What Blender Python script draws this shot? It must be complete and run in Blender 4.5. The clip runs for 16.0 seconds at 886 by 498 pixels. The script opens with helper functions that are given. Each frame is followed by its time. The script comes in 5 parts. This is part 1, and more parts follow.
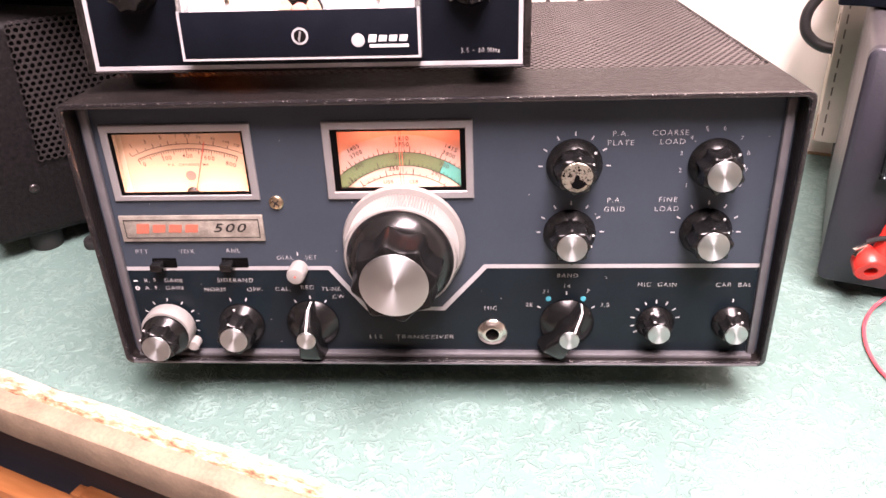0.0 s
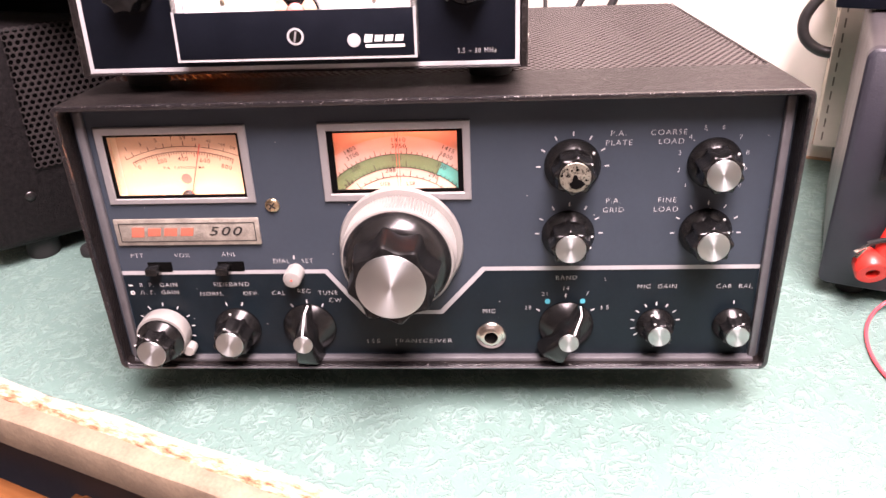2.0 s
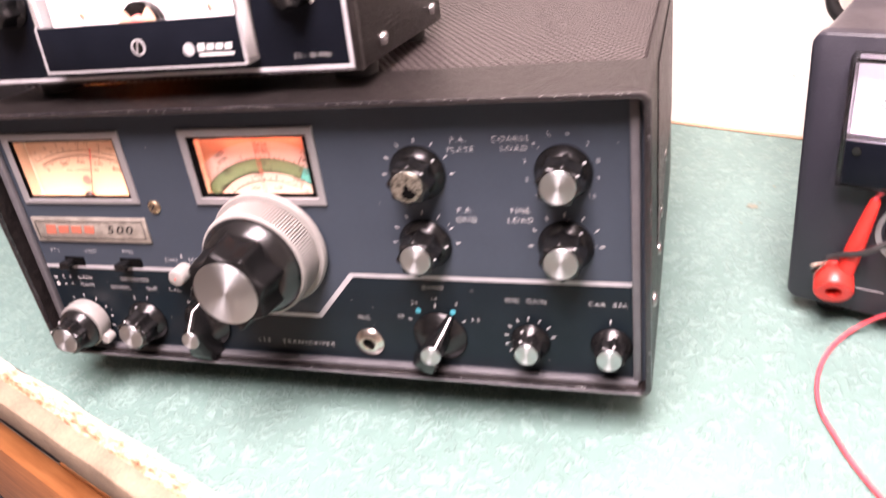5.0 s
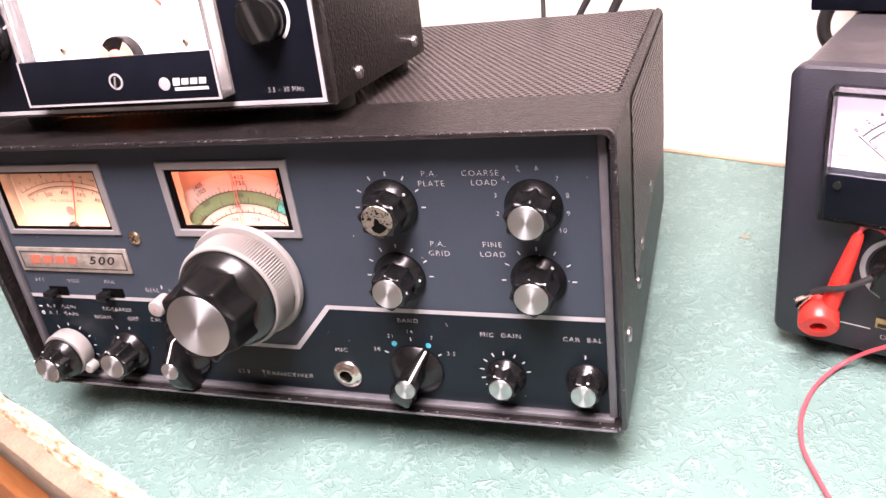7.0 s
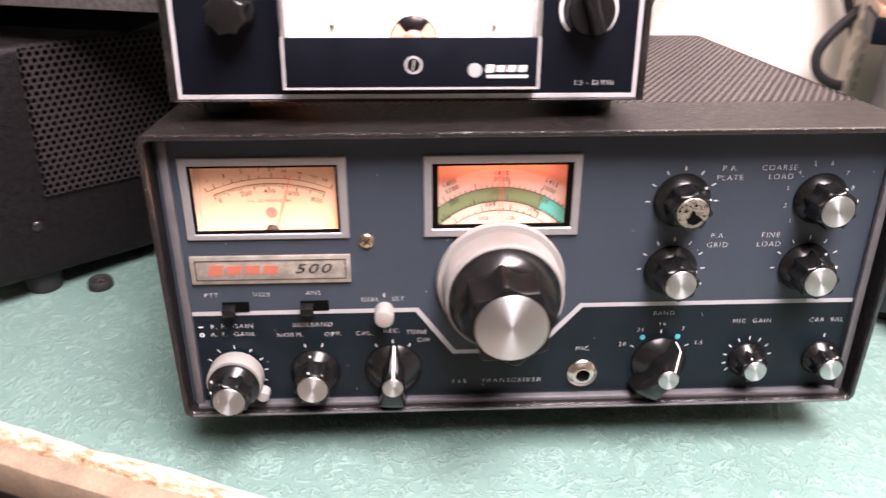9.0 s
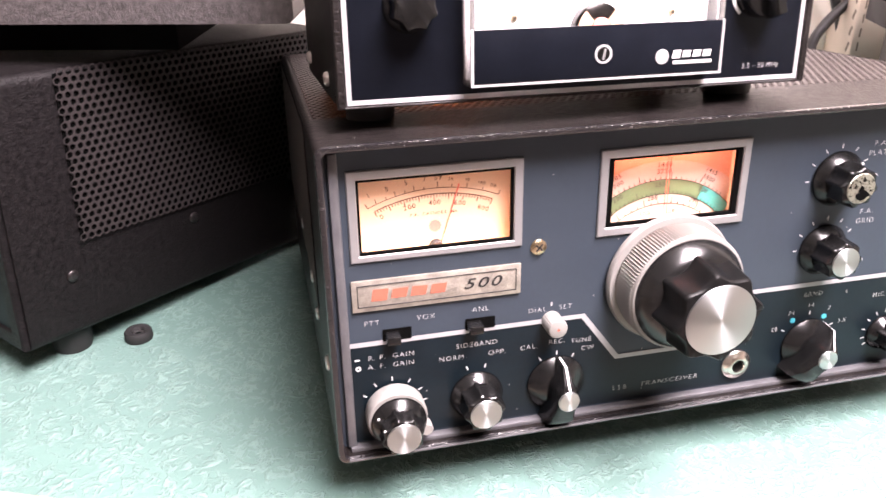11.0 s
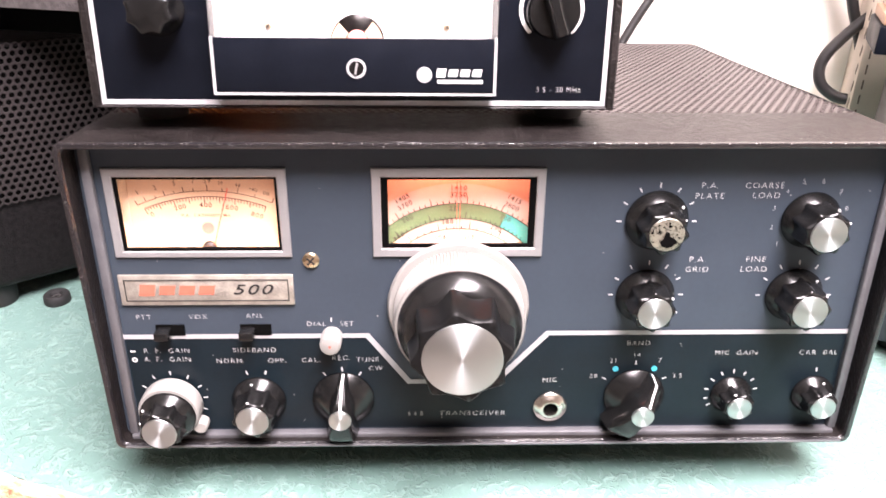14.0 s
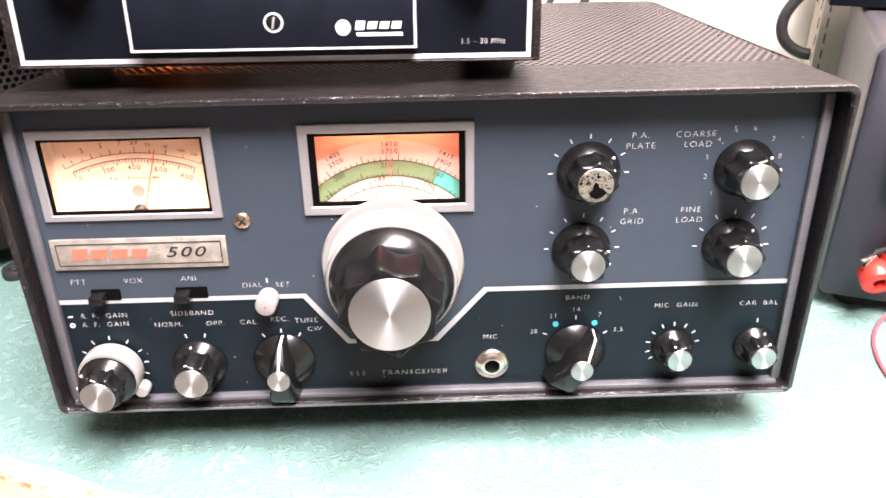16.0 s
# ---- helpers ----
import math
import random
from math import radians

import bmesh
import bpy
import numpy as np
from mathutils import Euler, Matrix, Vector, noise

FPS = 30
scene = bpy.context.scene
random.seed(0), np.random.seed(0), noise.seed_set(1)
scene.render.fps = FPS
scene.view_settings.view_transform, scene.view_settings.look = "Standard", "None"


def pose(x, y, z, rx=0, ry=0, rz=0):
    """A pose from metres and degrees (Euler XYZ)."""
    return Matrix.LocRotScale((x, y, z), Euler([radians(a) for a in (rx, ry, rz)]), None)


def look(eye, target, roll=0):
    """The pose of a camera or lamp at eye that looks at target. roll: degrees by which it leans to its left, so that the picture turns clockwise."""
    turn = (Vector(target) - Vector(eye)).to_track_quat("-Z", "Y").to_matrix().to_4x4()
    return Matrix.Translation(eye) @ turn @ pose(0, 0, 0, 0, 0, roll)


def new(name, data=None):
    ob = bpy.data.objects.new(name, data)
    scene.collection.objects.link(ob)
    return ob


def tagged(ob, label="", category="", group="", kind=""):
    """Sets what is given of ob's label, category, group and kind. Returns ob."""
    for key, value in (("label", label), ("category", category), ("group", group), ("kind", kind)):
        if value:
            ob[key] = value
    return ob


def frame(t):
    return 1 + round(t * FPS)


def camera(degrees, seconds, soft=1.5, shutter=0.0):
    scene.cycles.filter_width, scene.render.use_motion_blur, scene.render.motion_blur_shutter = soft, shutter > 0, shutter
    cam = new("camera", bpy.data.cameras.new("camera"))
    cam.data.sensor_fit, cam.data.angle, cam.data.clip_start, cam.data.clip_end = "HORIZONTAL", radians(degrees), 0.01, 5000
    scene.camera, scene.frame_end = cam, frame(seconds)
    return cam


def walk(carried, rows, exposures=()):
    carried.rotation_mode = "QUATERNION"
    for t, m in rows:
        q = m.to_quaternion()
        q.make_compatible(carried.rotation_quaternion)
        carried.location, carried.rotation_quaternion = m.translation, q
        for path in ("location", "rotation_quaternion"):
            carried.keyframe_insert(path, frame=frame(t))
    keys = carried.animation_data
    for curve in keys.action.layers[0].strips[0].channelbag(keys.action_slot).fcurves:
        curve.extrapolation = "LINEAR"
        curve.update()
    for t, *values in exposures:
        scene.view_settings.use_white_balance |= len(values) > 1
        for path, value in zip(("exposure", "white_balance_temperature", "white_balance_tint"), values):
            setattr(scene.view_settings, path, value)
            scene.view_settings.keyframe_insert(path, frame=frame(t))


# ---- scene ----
cam = camera(59.3, 16.0, 1.5, 0.9)
PATH = [
    (0, (0.03232, -0.32257, 0.28406), (-0.1111, 1.3947, -0.7310), -2.69),
    (0.5, (0.03102, -0.32403, 0.28430), (-0.1177, 1.4002, -0.7181), -2.81),
    (1, (0.03081, -0.32588, 0.28122), (-0.1242, 1.3912, -0.7326), -2.70),
    (1.5, (0.03216, -0.32216, 0.27537), (-0.1046, 1.3985, -0.7349), -2.69),
    (2, (0.03325, -0.32225, 0.27794), (-0.1103, 1.4117, -0.7084), -2.94),
    (2.5, (0.03172, -0.32137, 0.27894), (-0.1082, 1.4121, -0.7088), -2.68),
    (3, (0.03264, -0.32314, 0.27821), (-0.1167, 1.4114, -0.7061), -3.09),
    (3.5, (0.03405, -0.32378, 0.27691), (-0.1276, 1.4021, -0.7206), -3.53),
    (4, (0.05525, -0.31540, 0.27619), (-0.1690, 1.3981, -0.7306), -3.78),
    (4.5, (0.12454, -0.29716, 0.27876), (-0.2665, 1.3744, -0.7473), -6.16),
    (4.8, (0.15615, -0.28536, 0.28664), (-0.3498, 1.3290, -0.7800), -8.05),
    (5, (0.17899, -0.28006, 0.27484), (-0.4218, 1.3364, -0.7381), -9.27),
    (5.2, (0.19285, -0.26688, 0.27937), (-0.4687, 1.3353, -0.7183), -10.39),
    (7.3, (0.19722, -0.27289, 0.27536), (-0.4399, 1.3691, -0.6722), -9.30),
    (7.5, (0.19597, -0.27626, 0.27542), (-0.4261, 1.3740, -0.6678), -8.99),
    (8, (0.15371, -0.27958, 0.27363), (-0.4246, 1.3876, -0.6676), -7.63),
    (8.5, (0.05334, -0.28932, 0.27706), (-0.2759, 1.4488, -0.6559), -3.22),
    (8.8, (-0.01878, -0.30095, 0.27874), (-0.0742, 1.4585, -0.6707), -0.93),
    (9, (-0.05355, -0.30580, 0.27957), (0.0239, 1.4532, -0.6690), 0.22),
    (9.2, (-0.09356, -0.30540, 0.27235), (0.1672, 1.4521, -0.6459), 2.73),
    (9.5, (-0.15681, -0.28690, 0.26412), (0.2325, 1.4545, -0.6391), 3.05),
    (9.7, (-0.18379, -0.27800, 0.26172), (0.1884, 1.4671, -0.6417), 2.31),
    (11.8, (-0.17249, -0.27152, 0.26140), (0.2515, 1.4718, -0.6225), -1.66),
    (12, (-0.16433, -0.27383, 0.26149), (0.1961, 1.4811, -0.6276), -2.08),
    (12.2, (-0.14539, -0.27800, 0.26243), (0.1946, 1.4942, -0.6000), -1.87),
    (12.5, (-0.10239, -0.28086, 0.26888), (0.1094, 1.5171, -0.5811), -1.28),
    (13, (-0.04933, -0.28391, 0.27184), (0.0481, 1.5185, -0.5895), -1.26),
    (13.5, (-0.03439, -0.28138, 0.27099), (0.0044, 1.5077, -0.6222), -0.09),
    (14, (-0.02661, -0.27825, 0.26897), (0.0158, 1.4960, -0.6531), 0.42),
    (14.5, (-0.02045, -0.27851, 0.26527), (0.0045, 1.4872, -0.6738), 0.20),
    (15, (-0.01066, -0.27957, 0.26118), (0.0175, 1.4786, -0.6918), -0.90),
    (15.5, (-0.00298, -0.28193, 0.25871), (0.0291, 1.4721, -0.7016), 0.15),
    (16, (0.00161, -0.28128, 0.26050), (0.0391, 1.4654, -0.7129), -0.97),
]
walk(cam, [(t, look(eye, target, roll)) for t, eye, target, roll in PATH], [
    (0.0, 0.0, 7050, 20), (4.0, 0.0, 7050, 20), (5.0, 0.0, 7000, 19), (7.5, -0.12, 6750, 15), (8.0, -0.13, 6750, 13), (8.5, -0.24, 6700, 10), (9.0, -0.22, 6700, 9),
    (9.7, 0.02, 6650, 9), (11.8, 0.48, 6600, 10), (12.5, 0.50, 6600, 11), (13.5, 0.47, 6550, 9), (14.5, 0.46, 6500, 4), (16.0, 0.46, 6500, 3)])

# ---------------------------------------------------------------- light
world = bpy.data.worlds.new("world")
scene.world = world
world.use_nodes = True
world.node_tree.nodes["Background"].inputs[0].default_value = (0.9, 0.95, 1.0, 1)
world.node_tree.nodes["Background"].inputs[1].default_value = 0.02

EDGE_TURN = -21.3                       # the bench and the room stand turned against the transceiver
BENCH = pose(0, 0, 0, 0, 0, EDGE_TURN)  # local x along the bench edge, y towards the wall
EDGE, WALL = -0.0766, 0.408             # bench edge and wall along local y
CEIL, FLOOR = 1.80, -0.76
LAMP_X, LAMP_Y, LAMP_Z = 0.36, -0.42, 1.30   # the hanging fluorescent fixture


def lamp(name, kind, m, watts, colour, size=0.1, size_y=None):
    data = bpy.data.lights.new(name, kind)
    data.energy, data.color = watts, colour
    if kind == "AREA":
        data.shape, data.size, data.size_y = "RECTANGLE", size, size_y or size
    else:
        data.shadow_soft_size = size
    ob = new(name, data)
    ob.matrix_world = m
    return ob


# ---------------------------------------------------------------- materials
def nodes_of(name):
    m = bpy.data.materials.new(name)
    m.use_nodes = True
    nt = m.node_tree
    return m, nt, nt.nodes["Principled BSDF"]


def mat(name, colour, rough=0.5, metal=0.0, vary=0.15, scale=60.0, bump=0.0, bump_scale=400.0, dark=None, coat=0.0, rough_vary=0.1, spec=0.5, edge=(0.3, 0.7), specks=0.0):
    """A surface with two scales of colour change and a fine relief."""
    m, nt, b = nodes_of(name)
    tc = nt.nodes.new("ShaderNodeTexCoord")
    n1, n2 = nt.nodes.new("ShaderNodeTexNoise"), nt.nodes.new("ShaderNodeTexNoise")
    n1.inputs["Scale"].default_value, n2.inputs["Scale"].default_value = scale, scale * 9
    n1.inputs["Detail"].default_value, n2.inputs["Detail"].default_value = 6, 3
    for n in (n1, n2):
        nt.links.new(tc.outputs["Object"], n.inputs["Vector"])
    mix = nt.nodes.new("ShaderNodeMath")
    mix.operation = "MULTIPLY_ADD"
    nt.links.new(n1.outputs["Fac"], mix.inputs[0])
    mix.inputs[1].default_value = 0.65
    half = nt.nodes.new("ShaderNodeMath")
    half.operation = "MULTIPLY"
    nt.links.new(n2.outputs["Fac"], half.inputs[0])
    half.inputs[1].default_value = 0.35
    nt.links.new(half.outputs[0], mix.inputs[2])
    ramp = nt.nodes.new("ShaderNodeValToRGB")
    low = dark or tuple(c * (1 - vary) for c in colour)
    high = tuple(min(1, c * (1 + vary)) for c in colour)
    ramp.color_ramp.elements[0].position, ramp.color_ramp.elements[1].position = edge
    ramp.color_ramp.elements[0].color, ramp.color_ramp.elements[1].color = (*low, 1), (*high, 1)
    nt.links.new(mix.outputs[0], ramp.inputs["Fac"])
    if specks:
        # sparse pale dust: small round spots at some of the cells' centres
        v = nt.nodes.new("ShaderNodeTexVoronoi")
        v.inputs["Scale"].default_value = specks
        nt.links.new(tc.outputs["Object"], v.inputs["Vector"])
        near = nt.nodes.new("ShaderNodeMath")
        near.operation = "LESS_THAN"
        near.inputs[1].default_value = 0.06
        nt.links.new(v.outputs["Distance"], near.inputs[0])
        some = nt.nodes.new("ShaderNodeMath")
        some.operation = "GREATER_THAN"
        some.inputs[1].default_value = 0.72
        sep = nt.nodes.new("ShaderNodeSeparateColor")
        nt.links.new(v.outputs["Color"], sep.inputs[0])
        nt.links.new(sep.outputs[0], some.inputs[0])
        both = nt.nodes.new("ShaderNodeMath")
        both.operation = "MULTIPLY"
        nt.links.new(near.outputs[0], both.inputs[0])
        nt.links.new(some.outputs[0], both.inputs[1])
        dusty = nt.nodes.new("ShaderNodeMixRGB")
        dusty.inputs[2].default_value = (0.32, 0.31, 0.29, 1)
        nt.links.new(both.outputs[0], dusty.inputs[0])
        nt.links.new(ramp.outputs["Color"], dusty.inputs[1])
        nt.links.new(dusty.outputs[0], b.inputs["Base Color"])
    else:
        nt.links.new(ramp.outputs["Color"], b.inputs["Base Color"])
    b.inputs["Metallic"].default_value = metal
    rr = nt.nodes.new("ShaderNodeMapRange")
    rr.inputs["To Min"].default_value, rr.inputs["To Max"].default_value = max(0.02, rough - rough_vary), min(1, rough + rough_vary)
    nt.links.new(n1.outputs["Fac"], rr.inputs["Value"])
    nt.links.new(rr.outputs[0], b.inputs["Roughness"])
    b.inputs["Coat Weight"].default_value = coat
    b.inputs["Specular IOR Level"].default_value = spec
    if bump:
        n3 = nt.nodes.new("ShaderNodeTexNoise")
        n3.inputs["Scale"].default_value, n3.inputs["Detail"].default_value = bump_scale, 4
        nt.links.new(tc.outputs["Object"], n3.inputs["Vector"])
        bp = nt.nodes.new("ShaderNodeBump")
        bp.inputs["Strength"].default_value, bp.inputs["Distance"].default_value = bump, 0.0006
        nt.links.new(n3.outputs["Fac"], bp.inputs["Height"])
        nt.links.new(bp.outputs["Normal"], b.inputs["Normal"])
    return m


def spun(name, colour):
    """Turned aluminium: fine rings round the axis of a cap, with the fan of light that they give."""
    m, nt, b = nodes_of(name)
    b.inputs["Base Color"].default_value = (*colour, 1)
    b.inputs["Metallic"].default_value = 1
    b.inputs["Roughness"].default_value = 0.46
    b.inputs["Anisotropic"].default_value = 0.75
    b.inputs["Anisotropic Rotation"].default_value = 0.25
    tg = nt.nodes.new("ShaderNodeTangent")
    tg.direction_type, tg.axis = "RADIAL", "Y"
    nt.links.new(tg.outputs[0], b.inputs["Tangent"])
    return m


def clear(name, tint=(1, 1, 1), rough=0.02):
    m, nt, b = nodes_of(name)
    b.inputs["Base Color"].default_value = (*tint, 1)
    b.inputs["Transmission Weight"].default_value = 1
    b.inputs["Roughness"].default_value = rough
    b.inputs["IOR"].default_value = 1.3
    return m


def laminate():
    """Mint-green embossed counter laminate: leathery, with short raised worm-like wrinkles."""
    m, nt, b = nodes_of("green_laminate")

    def node(kind, **values):
        n = nt.nodes.new("ShaderNode" + kind)
        for key, value in values.items():
            n.inputs[key].default_value = value
        return n

    def join(a_, b_, op, k=None):
        n = nt.nodes.new("ShaderNodeMath")
        n.operation = op
        nt.links.new(a_, n.inputs[0])
        if b_ is None:
            n.inputs[1].default_value = k
        else:
            nt.links.new(b_, n.inputs[1])
        return n.outputs[0]

    place = nt.nodes.new("ShaderNodeTexCoord").outputs["Object"]
    warp = node("TexNoise", Scale=90, Detail=4)
    nt.links.new(place, warp.inputs["Vector"])
    bent = nt.nodes.new("ShaderNodeMixRGB")
    bent.blend_type = "ADD"
    bent.inputs[0].default_value = 0.014
    nt.links.new(place, bent.inputs[1])
    nt.links.new(warp.outputs["Color"], bent.inputs[2])
    # short worm-like ridges: the level lines of warped noise, at two sizes, fading in and out
    def worms(scale, wide, low, high):
        n = node("TexNoise", Scale=scale, Detail=1.5)
        nt.links.new(bent.outputs[0], n.inputs["Vector"])
        off = join(join(n.outputs["Fac"], None, "SUBTRACT", 0.5), None, "ABSOLUTE", 0)
        line = node("MapRange", **{"From Max": wide, "To Min": 1.0, "To Max": 0.0})
        line.interpolation_type = "SMOOTHERSTEP"
        nt.links.new(off, line.inputs["Value"])
        g = node("TexNoise", Scale=scale * 0.45, Detail=1)
        nt.links.new(place, g.inputs["Vector"])
        fade = node("MapRange", **{"From Min": low, "From Max": high})
        fade.interpolation_type = "SMOOTHSTEP"
        nt.links.new(g.outputs["Fac"], fade.inputs["Value"])
        return join(line.outputs[0], fade.outputs[0], "MULTIPLY")

    lines = join(worms(145, 0.085, 0.36, 0.52), join(worms(265, 0.10, 0.38, 0.54), None, "MULTIPLY", 0.75), "MAXIMUM")
    # smooth meandering paths between the wrinkled patches
    cells = node("TexVoronoi", Scale=48)
    cells.feature = "DISTANCE_TO_EDGE"
    nt.links.new(bent.outputs[0], cells.inputs["Vector"])
    patch = node("MapRange", **{"From Min": 0.03, "From Max": 0.09, "To Min": 0.12})
    patch.interpolation_type = "SMOOTHSTEP"
    nt.links.new(cells.outputs["Distance"], patch.inputs["Value"])
    lines = join(lines, patch.outputs[0], "MULTIPLY")
    fine = node("TexNoise", Scale=420, Detail=4)
    nt.links.new(place, fine.inputs["Vector"])
    height = join(join(fine.outputs["Fac"], None, "MULTIPLY", 0.18), lines, "ADD")
    bp = node("Bump", Strength=1.0, Distance=0.00055)
    nt.links.new(height, bp.inputs["Height"])
    nt.links.new(bp.outputs["Normal"], b.inputs["Normal"])
    stain = node("TexNoise", Scale=9, Detail=7)
    nt.links.new(place, stain.inputs["Vector"])
    ramp = nt.nodes.new("ShaderNodeValToRGB")
    ramp.color_ramp.elements[0].position, ramp.color_ramp.elements[1].position = 0.3, 0.72
    ramp.color_ramp.elements[0].color = (0.121, 0.206, 0.180, 1)
    ramp.color_ramp.elements[1].color = (0.155, 0.253, 0.224, 1)
    nt.links.new(stain.outputs["Fac"], ramp.inputs["Fac"])
    # paler green along the ridges paints their highlights into the colour
    top = nt.nodes.new("ShaderNodeMixRGB")
    nt.links.new(join(lines, None, "MULTIPLY", 0.32), top.inputs[0])
    nt.links.new(ramp.outputs["Color"], top.inputs[1])
    top.inputs[2].default_value = (0.31, 0.45, 0.405, 1)
    nt.links.new(top.outputs[0], b.inputs["Base Color"])
    b.inputs["Roughness"].default_value = 0.44
    b.inputs["Specular IOR Level"].default_value = 0.32
    return m


def chipped():
    """Worn edge: white filler, bare orange-brown board and ragged paint."""
    m, nt, b = nodes_of("chipped_edge")
    tc = nt.nodes.new("ShaderNodeTexCoord")
    n = nt.nodes.new("ShaderNodeTexNoise")
    n.inputs["Scale"].default_value, n.inputs["Detail"].default_value, n.inputs["Roughness"].default_value = 150, 9, 0.72
    mp = nt.nodes.new("ShaderNodeMapping")
    mp.inputs["Scale"].default_value = (0.6, 2.0, 1)
    nt.links.new(tc.outputs["Object"], mp.inputs["Vector"])
    nt.links.new(mp.outputs[0], n.inputs["Vector"])
    ramp = nt.nodes.new("ShaderNodeValToRGB")
    e = ramp.color_ramp.elements
    e[0].position, e[0].color = 0.38, (0.13, 0.06, 0.03, 1)
    e[1].position, e[1].color = 0.60, (0.50, 0.455, 0.39, 1)
    mid = e.new(0.46)
    mid.color = (0.33, 0.19, 0.10, 1)
    mid2 = e.new(0.54)
    mid2.color = (0.42, 0.31, 0.21, 1)
    # whiter filler beside the laminate, bare board towards the nosing
    sep = nt.nodes.new("ShaderNodeSeparateXYZ")
    nt.links.new(tc.outputs["Object"], sep.inputs[0])
    across = nt.nodes.new("ShaderNodeMapRange")
    across.inputs["From Min"].default_value, across.inputs["From Max"].default_value = EDGE - 0.011, EDGE
    across.inputs["To Min"].default_value, across.inputs["To Max"].default_value = -0.02, 0.12
    nt.links.new(sep.outputs["Y"], across.inputs["Value"])
    shift = nt.nodes.new("ShaderNodeMath")
    nt.links.new(n.outputs["Fac"], shift.inputs[0])
    nt.links.new(across.outputs[0], shift.inputs[1])
    nt.links.new(shift.outputs[0], ramp.inputs["Fac"])
    nt.links.new(ramp.outputs["Color"], b.inputs["Base Color"])
    bp = nt.nodes.new("ShaderNodeBump")
    bp.inputs["Strength"].default_value, bp.inputs["Distance"].default_value = 0.9, 0.0012
    nt.links.new(n.outputs["Fac"], bp.inputs["Height"])
    nt.links.new(bp.outputs["Normal"], b.inputs["Normal"])
    b.inputs["Roughness"].default_value = 0.75
    return m


def wood(name, a, c, rough=0.45):
    m, nt, b = nodes_of(name)
    tc, mp, n = (nt.nodes.new("ShaderNode" + k) for k in ("TexCoord", "Mapping", "TexNoise"))
    mp.inputs["Scale"].default_value = (6, 55, 55)
    nt.links.new(tc.outputs["Object"], mp.inputs["Vector"])
    nt.links.new(mp.outputs[0], n.inputs["Vector"])
    n.inputs["Scale"].default_value, n.inputs["Detail"].default_value = 3, 8
    ramp = nt.nodes.new("ShaderNodeValToRGB")
    ramp.color_ramp.elements[0].position, ramp.color_ramp.elements[1].position = 0.3, 0.7
    ramp.color_ramp.elements[0].color, ramp.color_ramp.elements[1].color = (*a, 1), (*c, 1)
    nt.links.new(n.outputs["Fac"], ramp.inputs["Fac"])
    nt.links.new(ramp.outputs["Color"], b.inputs["Base Color"])
    b.inputs["Roughness"].default_value = rough
    return m


def glow(name, colour, strength):
    m, nt, b = nodes_of(name)
    b.inputs["Base Color"].default_value = (*colour, 1)
    b.inputs["Emission Color"].default_value = (*colour, 1)
    b.inputs["Emission Strength"].default_value = strength
    return m


GREEN = laminate()
CHIP = chipped()
BEIGE = mat("beige_paint", (0.28, 0.215, 0.15), 0.55, vary=0.32, scale=55, bump=0.9, bump_scale=260)
WALLPAINT = mat("cream_wall_paint", (0.86, 0.80, 0.72), 0.7, vary=0.05, scale=8, bump=0.3, bump_scale=160)
CEILING = mat("ceiling_white", (0.8, 0.8, 0.78), 0.9, vary=0.04, scale=5)
# unseen south wall and floor, kept dark to dim reflections and fill light
UNSEENWALL = mat("unseen_dark_wall", (0.42, 0.38, 0.34), 0.7, vary=0.06, scale=8)
FLOORING = mat("unseen_dark_floor", (0.32, 0.28, 0.25), 0.6, vary=0.12, scale=9)
BROWN = wood("brown_wood", (0.25, 0.085, 0.025), (0.42, 0.17, 0.06))
DARK = mat("dark_lining", (0.03, 0.032, 0.045), 0.7, vary=0.2, scale=30)
CRACKLE = mat("black_crackle_paint", (0.010, 0.0082, 0.0078), 0.42, vary=0.8, scale=330, bump=1.0, bump_scale=700, rough_vary=0.15, spec=0.25, specks=170)
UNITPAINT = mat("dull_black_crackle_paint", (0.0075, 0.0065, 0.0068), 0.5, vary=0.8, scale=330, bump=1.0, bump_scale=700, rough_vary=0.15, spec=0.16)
GREYCRACKLE = mat("grey_crackle_paint", (0.072, 0.065, 0.065), 0.5, vary=0.6, scale=300, bump=1.0, bump_scale=800)
SPEAKERSTEEL = mat("black_punched_steel", (0.028, 0.024, 0.024), 0.45, vary=0.3, scale=300, bump=0.3, bump_scale=900, spec=0.3)
HOLEY = mat("perforated_steel", (0.050, 0.042, 0.040), 0.40, vary=0.3, scale=300, bump=0.3, bump_scale=900)
BLUEGREY = mat("blue_grey_panel_paint", (0.035, 0.046, 0.060), 0.42, vary=0.07, scale=45, bump=0.06, bump_scale=900, spec=0.28, specks=190)
BLACKFIELD = mat("black_panel_paint", (0.0055, 0.0100, 0.0135), 0.34, vary=0.2, scale=60, bump=0.05, bump_scale=900, spec=0.2, specks=210)
FACEBLACK = mat("satin_black_face", (0.0050, 0.0062, 0.0098), 0.36, vary=0.2, scale=80, bump=0.05, bump_scale=900, spec=0.10)
GRIPBLACK = mat("dull_black_plastic", (0.006, 0.006, 0.006), 0.34, vary=0.3, scale=200, rough_vary=0.06, spec=0.14)
SATINBLACK = mat("satin_black_plastic", (0.007, 0.007, 0.007), 0.24, vary=0.3, scale=200, rough_vary=0.06, spec=0.5)
BAKELITE = mat("black_bakelite", (0.006, 0.006, 0.006), 0.24, vary=0.3, scale=200, rough_vary=0.06, spec=0.38)
